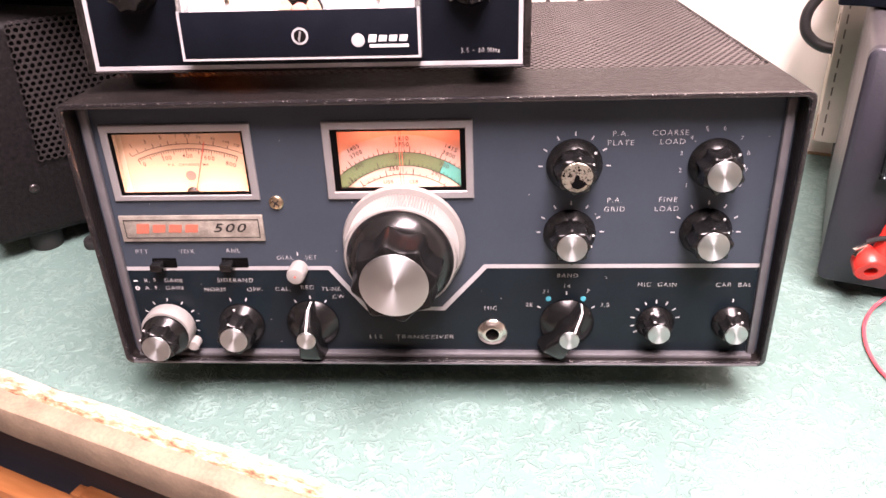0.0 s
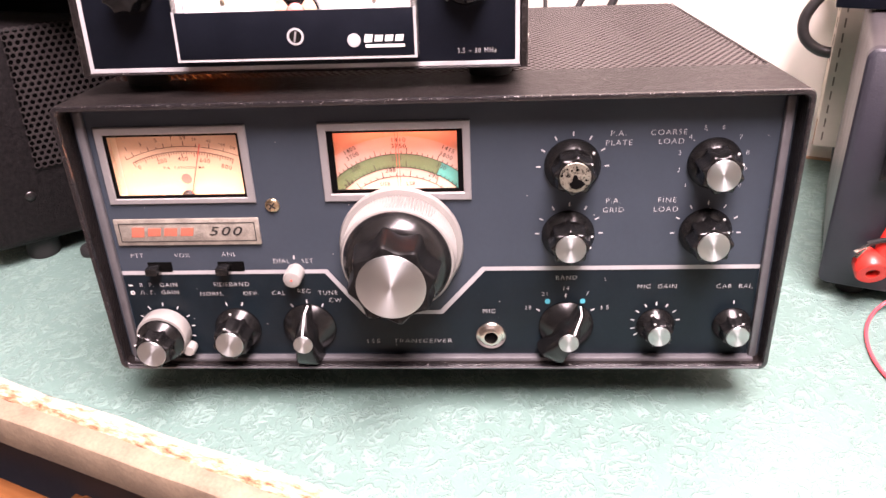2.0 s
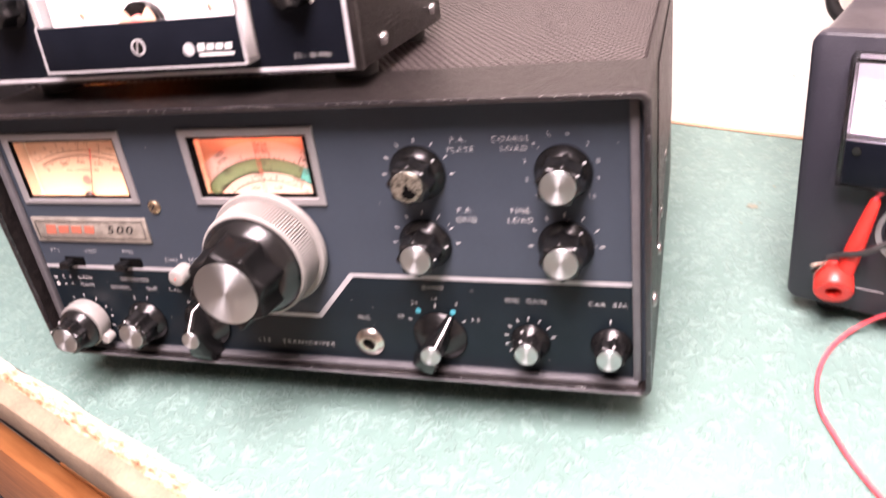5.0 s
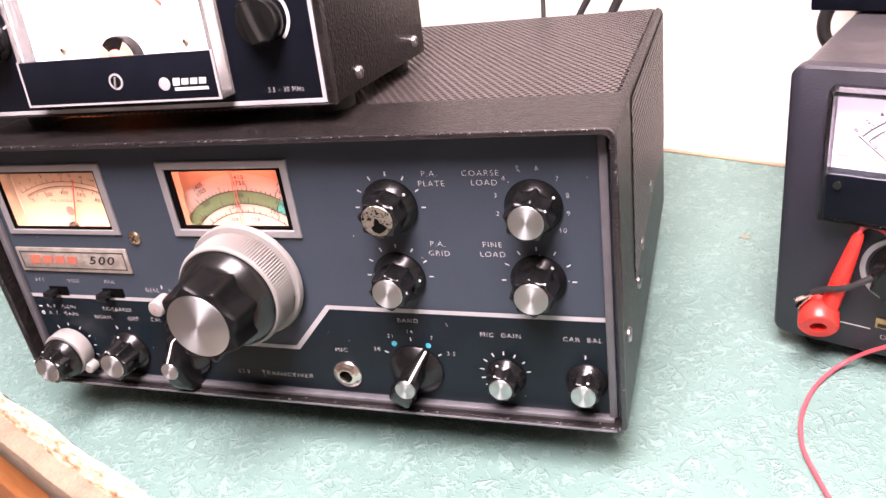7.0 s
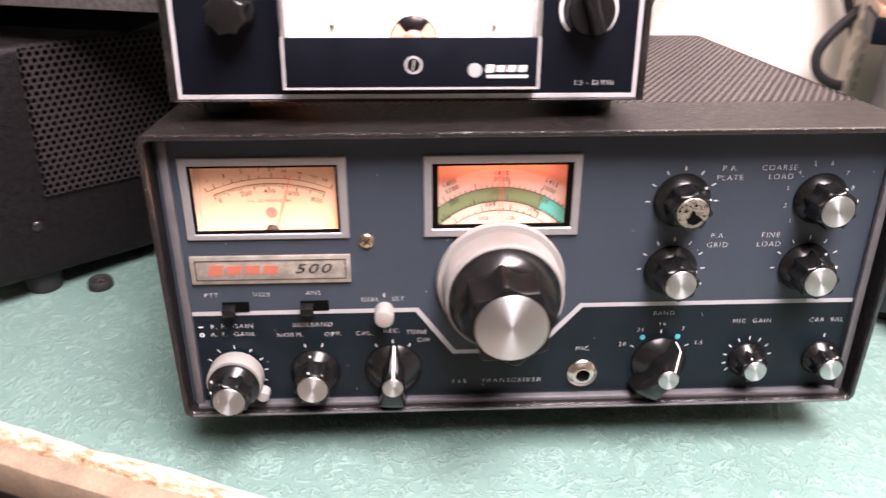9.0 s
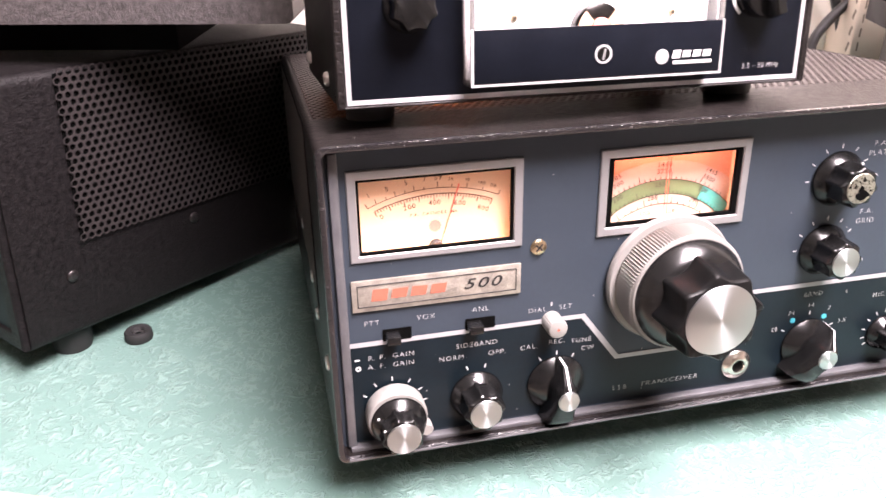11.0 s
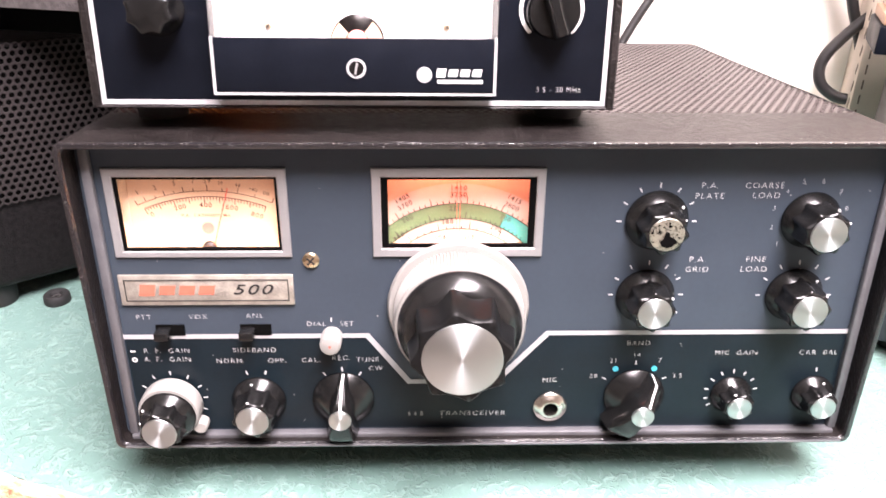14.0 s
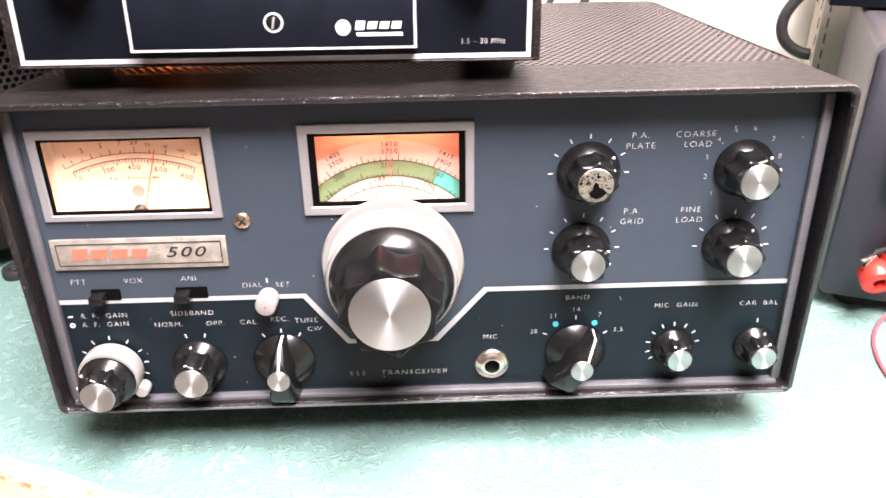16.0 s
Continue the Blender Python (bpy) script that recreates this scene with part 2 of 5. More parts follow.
LIP = mat("rubbed_glossy_black_edge", (0.22, 0.21, 0.21), 0.20, vary=0.3, scale=420, bump=0.6, bump_scale=700, spec=0.9, dark=(0.010, 0.009, 0.010), edge=(0.61, 0.70))
RUBBER = mat("black_rubber", (0.012, 0.012, 0.012), 0.7, vary=0.3, scale=200)
ALU = mat("satin_aluminium", (0.30, 0.298, 0.298), 0.45, metal=0.45, vary=0.06, scale=120, bump=0.1, bump_scale=900)
SILVER = mat("silver_line_paint", (0.345, 0.345, 0.35), 0.45, vary=0.1, scale=150)
CAP = spun("turned_aluminium", (0.53, 0.565, 0.565))
PITTED = mat("pitted_bare_cap", (0.36, 0.345, 0.29), 0.34, metal=0.9, vary=0.3, scale=900, bump=0.9, bump_scale=900, dark=(0.03, 0.028, 0.025), edge=(0.40, 0.47))
IVORY = mat("ivory_plastic", (0.24, 0.234, 0.218), 0.35, vary=0.06, scale=90)
WHITEINK = mat("white_ink", (0.55, 0.55, 0.54), 0.5, vary=0.08, scale=300)
BLACKINK = mat("black_ink", (0.015, 0.014, 0.014), 0.5, vary=0.1, scale=300)
REDINK = mat("red_ink", (0.62, 0.09, 0.06), 0.5, vary=0.2, scale=300)
TEAL = mat("teal_dot_ink", (0.05, 0.34, 0.42), 0.4, vary=0.1, scale=300)
BRASS = mat("brass", (0.60, 0.48, 0.32), 0.28, metal=1, vary=0.2, scale=300)
NICKEL = mat("nickel", (0.66, 0.62, 0.56), 0.24, metal=1, vary=0.15, scale=300)
STEEL = mat("screw_steel", (0.55, 0.53, 0.52), 0.3, metal=1, vary=0.2, scale=400)
CARD = mat("cream_scale_card", (0.64, 0.445, 0.295), 0.7, vary=0.04, scale=60)
DIALCARD = mat("cream_dial_card", (0.50, 0.415, 0.35), 0.6, vary=0.05, scale=60)
DIALTAN = mat("tan_dial_mask", (0.52, 0.36, 0.25), 0.6, vary=0.08, scale=60)
DIALGREEN = mat("green_dial_band", (0.115, 0.19, 0.09), 0.6, vary=0.1, scale=60)
DIALTEAL = mat("teal_dial_band", (0.07, 0.37, 0.32), 0.6, vary=0.1, scale=60)
DIALINK = mat("dark_dial_ink", (0.03, 0.026, 0.022), 0.6, vary=0.1, scale=100)
METERINK = mat("brown_meter_ink", (0.075, 0.025, 0.012), 0.6, vary=0.1, scale=100)
LINING = mat("white_housing", (0.8, 0.66, 0.5), 0.5, vary=0.05, scale=60)
BADGE = mat("worn_badge_metal", (0.34, 0.315, 0.27), 0.42, metal=0.45, vary=0.4, scale=190, bump=0.5, bump_scale=500)
BADGERED = mat("worn_red_badge_ink", (0.36, 0.085, 0.055), 0.45, vary=0.3, scale=330, dark=(0.30, 0.13, 0.085))
METERWHITE = mat("white_meter_card", (0.88, 0.87, 0.86), 0.6, vary=0.02, scale=60)
PALEPLASTIC = mat("pale_clear_plastic", (0.80, 0.79, 0.77), 0.15, vary=0.06, scale=90)
PALEPLASTIC.node_tree.nodes["Principled BSDF"].inputs["Transmission Weight"].default_value = 0.85
PSUPAINT = mat("charcoal_psu_paint", (0.021, 0.021, 0.029), 0.45, vary=0.15, scale=60, bump=0.2, bump_scale=900)
PSUTOP = mat("dusty_charcoal_top", (0.055, 0.052, 0.055), 0.4, vary=0.35, scale=45, bump=0.2, bump_scale=500)
PSUCARD = mat("lilac_white_card", (0.66, 0.63, 0.74), 0.5, vary=0.05, scale=60)
REDPLASTIC = mat("red_vinyl", (0.72, 0.035, 0.025), 0.35, vary=0.15, scale=120)
PINKWIRE = mat("pink_red_wire", (0.75, 0.08, 0.10), 0.35, vary=0.1, scale=90)
# near-black for black parts, and for sheets and blocks that paint in shade
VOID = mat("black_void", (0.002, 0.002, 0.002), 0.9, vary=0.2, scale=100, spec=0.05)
EMBLEM = mat("faded_red_emblem_ink", (0.62, 0.17, 0.14), 0.5, vary=0.15, scale=300)
TRIM = mat("dull_grey_trim", (0.13, 0.13, 0.137), 0.42, metal=0.4, vary=0.15, scale=120, bump=0.1, bump_scale=900)
MOVEMENT = mat("dark_movement_metal", (0.022, 0.020, 0.020), 0.18, metal=0.9, vary=0.5, scale=180)
CABLE = mat("black_cable", (0.02, 0.019, 0.019), 0.45, vary=0.3, scale=200)
SLOTGREY = mat("shaded_slot", (0.17, 0.14, 0.11), 0.8, vary=0.2, scale=90)
BOXCREAM = mat("cream_box_paint", (0.64, 0.56, 0.47), 0.55, vary=0.05, scale=20)
DARKSCREW = mat("dull_dark_screw", (0.07, 0.065, 0.065), 0.35, metal=0.9, vary=0.3, scale=400)
VENTBEIGE = mat("grey_beige_plastic", (0.52, 0.46, 0.41), 0.5, vary=0.08, scale=30)
TAN = mat("tan_plastic", (0.45, 0.28, 0.18), 0.5, vary=0.12, scale=60)
GRILLE = mat("tan_grille_cloth", (0.42, 0.25, 0.13), 0.8, vary=0.4, scale=600, bump=0.9, bump_scale=900)
RUST = mat("rust_stain", (0.24, 0.22, 0.15), 0.6, vary=0.25, scale=300, bump=0.3, bump_scale=420)
STAIN = mat("faded_rust_mark", (0.19, 0.20, 0.15), 0.5, vary=0.3, scale=500, bump=0.3, bump_scale=420)
GOLD = mat("gold_emblem", (0.5, 0.34, 0.16), 0.35, metal=0.8, vary=0.2, scale=300)
GLASS = clear("window_glass")
FROST = clear("meter_plastic", (0.97, 0.96, 0.95), 0.08)
TUBE = glow("warm_pilot_bulb", (1.0, 0.55, 0.25), 6)
PANELGLOW = glow("light_diffuser", (1.0, 0.97, 0.93), 8)


# ---------------------------------------------------------------- mesh helpers
def mesh(name, verts, faces, smooth=False, sharp=35):
    me = bpy.data.meshes.new(name)
    me.from_pydata([tuple(v) for v in verts], [], [tuple(f) for f in faces])
    me.update()
    if smooth:
        me.polygons.foreach_set("use_smooth", [True] * len(me.polygons))
        me.set_sharp_from_angle(angle=radians(sharp))
    return me


def finish(bm, name, sharp=35):
    bmesh.ops.recalc_face_normals(bm, faces=bm.faces)
    me = bpy.data.meshes.new(name)
    bm.to_mesh(me)
    bm.free()
    me.polygons.foreach_set("use_smooth", [True] * len(me.polygons))
    me.set_sharp_from_angle(angle=radians(sharp))
    return me


def box(x0, x1, y0, y1, z0, z1, bevel=0.0, seg=2, m=None):
    bm = bmesh.new()
    bmesh.ops.create_cube(bm, size=1)
    for v in bm.verts:
        v.co = ((x0 + x1) / 2 + v.co.x * (x1 - x0), (y0 + y1) / 2 + v.co.y * (y1 - y0), (z0 + z1) / 2 + v.co.z * (z1 - z0))
    if bevel:
        bmesh.ops.bevel(bm, geom=bm.edges[:], offset=bevel, segments=seg, affect="EDGES", profile=0.5)
    if m:
        bm.transform(m)
    return finish(bm, "box")


def prism(pts, y0, y1, bevel=0.0):
    """A plate in the x-z plane with the outline pts, from y0 (front) to y1."""
    bm = bmesh.new()
    face = bm.faces.new([bm.verts.new((x, y1, z)) for x, z in pts])
    r = bmesh.ops.extrude_face_region(bm, geom=[face])
    for v in r["geom"]:
        if isinstance(v, bmesh.types.BMVert):
            v.co.y = y0
    if bevel:
        bmesh.ops.bevel(bm, geom=bm.edges[:], offset=bevel, segments=1, affect="EDGES")
    return finish(bm, "plate")


def lathe(profile, n=48, shape=None, start=0.0, cap=True):
    """Turned body round the local -y axis: profile of (radius, height); shape(angle, k) scales ring k."""
    verts, faces = [], []
    for k, (r, h) in enumerate(profile):
        for i in range(n):
            a = start + math.tau * i / n
            s = shape(a, k) if shape else 1
            verts.append((r * s * math.sin(a), -h, r * s * math.cos(a)))
    for k in range(len(profile) - 1):
        for i in range(n):
            j = (i + 1) % n
            faces.append((k * n + i, (k + 1) * n + i, (k + 1) * n + j, k * n + j))
    if cap:
        faces.append(tuple((len(profile) - 1) * n + i for i in reversed(range(n))))
    bm = bmesh.new()
    vs = [bm.verts.new(v) for v in verts]
    for f in faces:
        bm.faces.new([vs[i] for i in f])
    me = finish(bm, "turned", 40)
    return me


def disc(r, h, thick=0.0006, n=40):
    return lathe([(r * 0.999, h - thick), (r, h - thick * 0.3), (r * 0.96, h)], n)


def ring(r0, r1, a0, a1, y, cx=0.0, cz=0.0, n=40, thick=0.0):
    """A flat arc in the x-z plane; angles clockwise from up, in degrees."""
    verts, faces = [], []
    for i in range(n + 1):
        a = radians(a0 + (a1 - a0) * i / n)
        for r in (r0, r1):
            verts.append((cx + r * math.sin(a), y, cz + r * math.cos(a)))
    for i in range(n):
        faces.append((2 * i, 2 * i + 2, 2 * i + 3, 2 * i + 1))
    if thick:
        k = len(verts)
        verts += [(x, yy + thick, z) for x, yy, z in verts]
        faces += [tuple(j + k for j in reversed(f)) for f in faces]
        for i in range(n):
            faces += [(2 * i, 2 * i + k, 2 * i + 2 + k, 2 * i + 2), (2 * i + 1, 2 * i + 3, 2 * i + 3 + k, 2 * i + 1 + k)]
        faces += [(0, 1, 1 + k, k), (2 * n, 2 * n + k, 2 * n + 1 + k, 2 * n + 1)]
    return mesh("arc", verts, faces)


def tube(points, r, n=10, smooth_steps=8):
    """A round wire along a smooth line through the points."""
    P = [Vector(p) for p in points]
    line = []
    for i in range(len(P) - 1):
        a, b, c, d = P[max(i - 1, 0)], P[i], P[i + 1], P[min(i + 2, len(P) - 1)]
        for k in range(smooth_steps):
            t = k / smooth_steps
            line.append(0.5 * ((2 * b) + (c - a) * t + (2 * a - 5 * b + 4 * c - d) * t * t + (3 * b - a - 3 * c + d) * t ** 3))
    line.append(P[-1])
    verts, faces = [], []
    side = Vector((0.3, 0.2, 1)).normalized()
    for i, p in enumerate(line):
        d = (line[min(i + 1, len(line) - 1)] - line[max(i - 1, 0)]).normalized()
        side = (side - d * side.dot(d)).normalized()
        up = d.cross(side)
        for k in range(n):
            a = math.tau * k / n
            verts.append(p + r * (math.cos(a) * side + math.sin(a) * up))
    for i in range(len(line) - 1):
        for k in range(n):
            j = (k + 1) % n
            faces.append((i * n + k, i * n + j, (i + 1) * n + j, (i + 1) * n + k))
    faces += [tuple(reversed(range(n))), tuple(len(verts) - n + k for k in range(n))]
    return mesh("wire", verts, faces, True, 60)


def holes(x0, x1, y0, y1, pitch, r, thick=0.0008):
    """A sheet in the local x-y plane, punched with staggered round holes."""
    R, rows = pitch / math.sqrt(3), 1.5 * pitch / math.sqrt(3)
    verts, faces = [], []
    for j in range(int((y1 - y0) / rows)):
        for i in range(int((x1 - x0) / pitch) - (j % 2)):
            cx, cy = x0 + pitch * (i + 0.5 + 0.5 * (j % 2)), y0 + R + rows * j
            k = len(verts)
            for q in range(6):
                a = math.tau * (q + 0.5) / 6
                c, s = math.cos(a), math.sin(a)
                verts += [(cx + R * c, cy + R * s, 0), (cx + r * c, cy + r * s, 0), (cx + r * c, cy + r * s, -thick)]
            for q in range(6):
                a, b = k + 3 * q, k + 3 * ((q + 1) % 6)
                faces += [(a, b, b + 1, a + 1), (a + 1, b + 1, b + 2, a + 2)]
    return mesh("punched", verts, faces)


def part(name, me, material, parent=None, label="", m=None):
    ob = new(name, me)
    if not me.materials:
        me.materials.append(material)
    if parent:
        ob.parent = parent
    if m is not None:
        ob.matrix_basis = m
    if label:
        ob["label"] = label
    return ob


def thing(name, m, label, category, group="", kind=""):
    ob = new(name)
    ob.empty_display_size = 0.02
    ob.matrix_basis = m
    return tagged(ob, label, category, group, kind)


UPRIGHT = Matrix.Rotation(radians(90), 4, "X")


def text(words, x, z, size, parent, material, y=-0.0006, align="CENTER", name="lettering", slant=0.0, turn=0.0, squeeze=1.0):
    cu = bpy.data.curves.new("words", "FONT")
    cu.body, cu.size, cu.align_x, cu.align_y, cu.shear, cu.space_character = words, size, align, "CENTER", slant, 1.2
    cu.resolution_u, cu.offset = 3, size * (0.008 if material in (METERINK, DIALINK, BLACKINK) else -0.020)
    tmp = bpy.data.objects.new("words", cu)
    me = bpy.data.meshes.new_from_object(tmp)
    bpy.data.objects.remove(tmp)
    bpy.data.curves.remove(cu)
    me.materials.clear()
    m = Matrix.Translation((x, y, z)) @ Matrix.Rotation(radians(turn), 4, "Y") @ UPRIGHT @ Matrix.Diagonal((squeeze, 1, 1, 1))
    return part(name, me, material, parent, "", m)


TICK = {}


def tick(x, z, angle, parent, length=0.0021, width=0.0006, material=None, y=-0.0005):
    key = (length, width, (material or WHITEINK).name)
    if key not in TICK:
        TICK[key] = mesh("tick", [(-width / 2, 0, -length / 2), (width / 2, 0, -length / 2), (width / 2, 0, length / 2), (-width / 2, 0, length / 2)], [(0, 1, 2, 3)])
    return part("tick", TICK[key], material or WHITEINK, parent, "", Matrix.Translation((x, y, z)) @ Matrix.Rotation(radians(angle), 4, "Y"))


def frame_plate(xo0, xo1, zo0, zo1, xi0, xi1, zi0, zi1, y0, y1, bevel=0.0004):
    """A rectangular frame in the x-z plane: outer and inner rectangle, front y0, back y1."""
    bm = bmesh.new()
    loops = []
    for x0, x1, z0, z1, y in ((xo0, xo1, zo0, zo1, y1), (xo0, xo1, zo0, zo1, y0 + bevel), (xo0 + bevel, xo1 - bevel, zo0 + bevel, zo1 - bevel, y0),
                              (xi0 - bevel, xi1 + bevel, zi0 - bevel, zi1 + bevel, y0), (xi0, xi1, zi0, zi1, y0 + bevel), (xi0, xi1, zi0, zi1, y1)):
        loops.append([bm.verts.new(p) for p in ((x0, y, z0), (x1, y, z0), (x1, y, z1), (x0, y, z1))])
    for a, b in zip(loops, loops[1:] + loops[:1]):
        for i in range(4):
            j = (i + 1) % 4
            bm.faces.new((a[i], a[j], b[j], b[i]))
    return finish(bm, "frame", 30)


def rrect(x0, x1, z0, z1, r, n=5):
    pts = []
    for cx, cz, a0 in ((x1 - r, z1 - r, 0), (x0 + r, z1 - r, 90), (x0 + r, z0 + r, 180), (x1 - r, z0 + r, 270)):
        for i in range(n + 1):
            a = radians(a0 + 90 * i / n)
            pts.append((cx + r * math.cos(a), cz + r * math.sin(a)))
    return pts


def loft(rings, close=False, skip=()):
    """Joins rings of equal length; skip: spans of a ring left open."""
    n = len(rings[0])
    verts = [p for ring_ in rings for p in ring_]
    faces = []
    for k in range(len(rings) - 1):
        for i in range(n):
            if i in skip:
                continue
            j = (i + 1) % n
            faces.append((k * n + i, k * n + j, (k + 1) * n + j, (k + 1) * n + i))
    bm = bmesh.new()
    vs = [bm.verts.new(v) for v in verts]
    for f in faces:
        bm.faces.new([vs[i] for i in f])
    if close:
        bm.faces.new(vs[:n])
        bm.faces.new(vs[-n:])
    return finish(bm, "loft", 40)


def screw(x, z, r, parent, material, m=None, name="screw", cross=True, out=0.0016):
    base = m or Matrix.Identity(4)
    s = part(name, lathe([(r, 0), (r, out * 0.45), (r * 0.8, out * 0.85), (r * 0.35, out)], 20), material, parent, "", base @ Matrix.Translation((x, 0, z)))
    for a in ((40, 130) if cross else (40,)):
        part("slot", box(-r * 0.6, r * 0.6, -out * 1.03, -out * 0.75, -r * 0.11, r * 0.11), BLACKINK, s, "", Matrix.Rotation(radians(a), 4, "Y"))
    return s


# ---------------------------------------------------------------- room and bench
def room():
    X0, X1, Y0 = -3.0, 2.8, -3.6
    t = 0.1
    # south wall and floor are added out of view to shape the light
    for name, b, material, label in (
        ("wall_north", (X0, X1, WALL, WALL + t, FLOOR, CEIL), WALLPAINT, "cream painted wall with small chips behind the bench"),
        ("wall_south", (X0, X1, Y0 - t, Y0, FLOOR, CEIL), UNSEENWALL, "unseen grey-brown wall closing the room, dark to dim reflections"),
        ("wall_east", (X1, X1 + t, Y0 - t, WALL + t, FLOOR, CEIL), WALLPAINT, "plain cream painted side wall"),
        ("wall_west", (X0 - t, X0, Y0 - t, WALL + t, FLOOR, CEIL), WALLPAINT, "plain cream painted side wall"),
        ("floor", (X0, X1, Y0, WALL, FLOOR - t, FLOOR), FLOORING, "unseen brown floor below the bench, dark to dim reflections"),
        ("ceiling", (X0, X1, Y0, WALL, CEIL, CEIL + t), CEILING, "plain white ceiling"),
    ):
        ob = part(name, box(*b), material, None, label, BENCH)
        tagged(ob, label, name.split("_")[0], kind="structure")


def wall_marks():
    """Chips and scuffs in the paint."""
    random.seed(5)
    for x, z, w, h in ((0.135, 0.235, 0.007, 0.0015), (0.135, 0.175, 0.005, 0.0012), (0.112, 0.05, 0.002, 0.001), (0.04, 0.29, 0.004, 0.0015)):
        n = 9
        pts = [(x + w * math.cos(math.tau * i / n) * random.uniform(0.5, 1), z + h * math.sin(math.tau * i / n) * random.uniform(0.5, 1)) for i in range(n)]
        ob = part("paint_chip", prism(pts, WALL - 0.0004, WALL), VENTBEIGE, None, "", BENCH)
        tagged(ob, "small grey-brown chip in the cream wall paint", "paint chip", "chips in the wall", "structure")
    ob = part("trim", box(-1.5, 0.9, WALL - 0.004, WALL, 0.0, 0.0016, 0.0005), TAN, None, "", BENCH)
    tagged(ob, "thin brown sealant line where bench meets wall", "trim", kind="structure")


def bench():
    b = thing("workbench", BENCH, "bench with mint-green embossed laminate top and chipped beige edge", "workbench")
    part("top", box(-1.5, 0.9, EDGE + 0.0005, WALL - 0.0005, -0.022, 0.0), GREEN, b, "mint-green embossed laminate")
    # worn strip between laminate and nosing, its outline ragged
    random.seed(3)
    N = 160
    rows = []
    for i in range(N + 1):
        x = -0.9 + 1.5 * i / N
        w = noise.noise(Vector((x * 22, 3.1, 0))) + 0.5 * noise.noise(Vector((x * 80, 1.7, 0)))
        a = EDGE + 0.0016 * w
        c = EDGE - 0.0112 + 0.003 * noise.noise(Vector((x * 35, 9.1, 0))) + 0.0015 * noise.noise(Vector((x * 120, 4.1, 0)))
        rows.append([(x, a + 0.0006, 0.0006), (x, (2 * a + c) / 3, 0.0007 + 0.0005 * w), (x, (a + 2 * c) / 3, 0.0003 - 0.0006 * w), (x, c, -0.0012)])
    faces = [(4 * i + k, 4 * i + k + 1, 4 * i + k + 5, 4 * i + k + 4) for i in range(N) for k in range(3)]
    part("worn_strip", mesh("strip", [p for r in rows for p in r], faces, True, 80), CHIP, b, "chipped white and orange-brown strip")
    prof = [(EDGE - 0.006, -0.003), (EDGE - 0.0105, -0.0009), (EDGE - 0.0190, -0.0018), (EDGE - 0.0210, -0.0034), (EDGE - 0.0216, -0.0065), (EDGE - 0.0208, -0.0250), (EDGE - 0.0190, -0.0272), (EDGE - 0.004, -0.0272), (EDGE, -0.018)]
    rings = []
    for i in range(121):
        x = -0.9 + 1.5 * i / 120
        wob = 0.0005 * noise.noise(Vector((x * 30, 0, 5)))
        rings.append([(x, y + wob, z + wob * 0.6) for y, z in prof])
    part("nosing", loft(rings, True), BEIGE, b, "scuffed beige painted edge board")
    part("apron", box(-1.5, 0.9, EDGE + 0.012, EDGE + 0.03, -0.13, -0.0225), DARK, b)
    # legs out of view carry the top
    for x in (-1.45, 0.83):
        for y in (EDGE + 0.05, WALL - 0.07):
            part("leg", box(x, x + 0.05, y, y + 0.05, FLOOR, -0.0225, 0.003), BEIGE, b)


def drawer():
    """An open wooden drawer below the bench edge."""
    d = thing("drawer", BENCH, "open orange-brown wooden drawer below the bench edge", "drawer")
    part("front_board", box(-0.62, 0.28, EDGE - 0.0150, EDGE + 0.0010, -0.200, -0.0975, 0.0012), BROWN, d)
    part("inner_rail", box(-0.226, 0.28, EDGE + 0.0015, EDGE + 0.011, -0.1995, -0.0960, 0.0012), BROWN, d)
    part("divider", box(-0.2352, -0.2268, EDGE + 0.0015, EDGE + 0.011, -0.1995, -0.0985, 0.0012), BROWN, d)
    part("bottom", box(-0.62, 0.28, EDGE - 0.0150, EDGE + 0.0105, -0.212, -0.2005), DARK, d)
    for x in (-0.62, 0.262):
        part("runner", box(x, x + 0.018, EDGE + 0.0012, EDGE + 0.0115, -0.0959, -0.0275), BROWN, d)


# ---------------------------------------------------------------- transceiver
RIG = pose(0, 0, 0.0325, -3.44)      # the front panel: local x right, z up the panel, -y out of it
CAB = RIG @ pose(0, 0, 0, -1.85)     # its cabinet


def fluted(lobes, depth, turn=0.0):
    """Broad hollow flutes between narrow flat ridges."""
    def shape(a, k):
        return 1 - depth * max(0.0, abs(math.sin(lobes * (a - radians(turn)) / 2)) - 0.16) / 0.84
    return shape


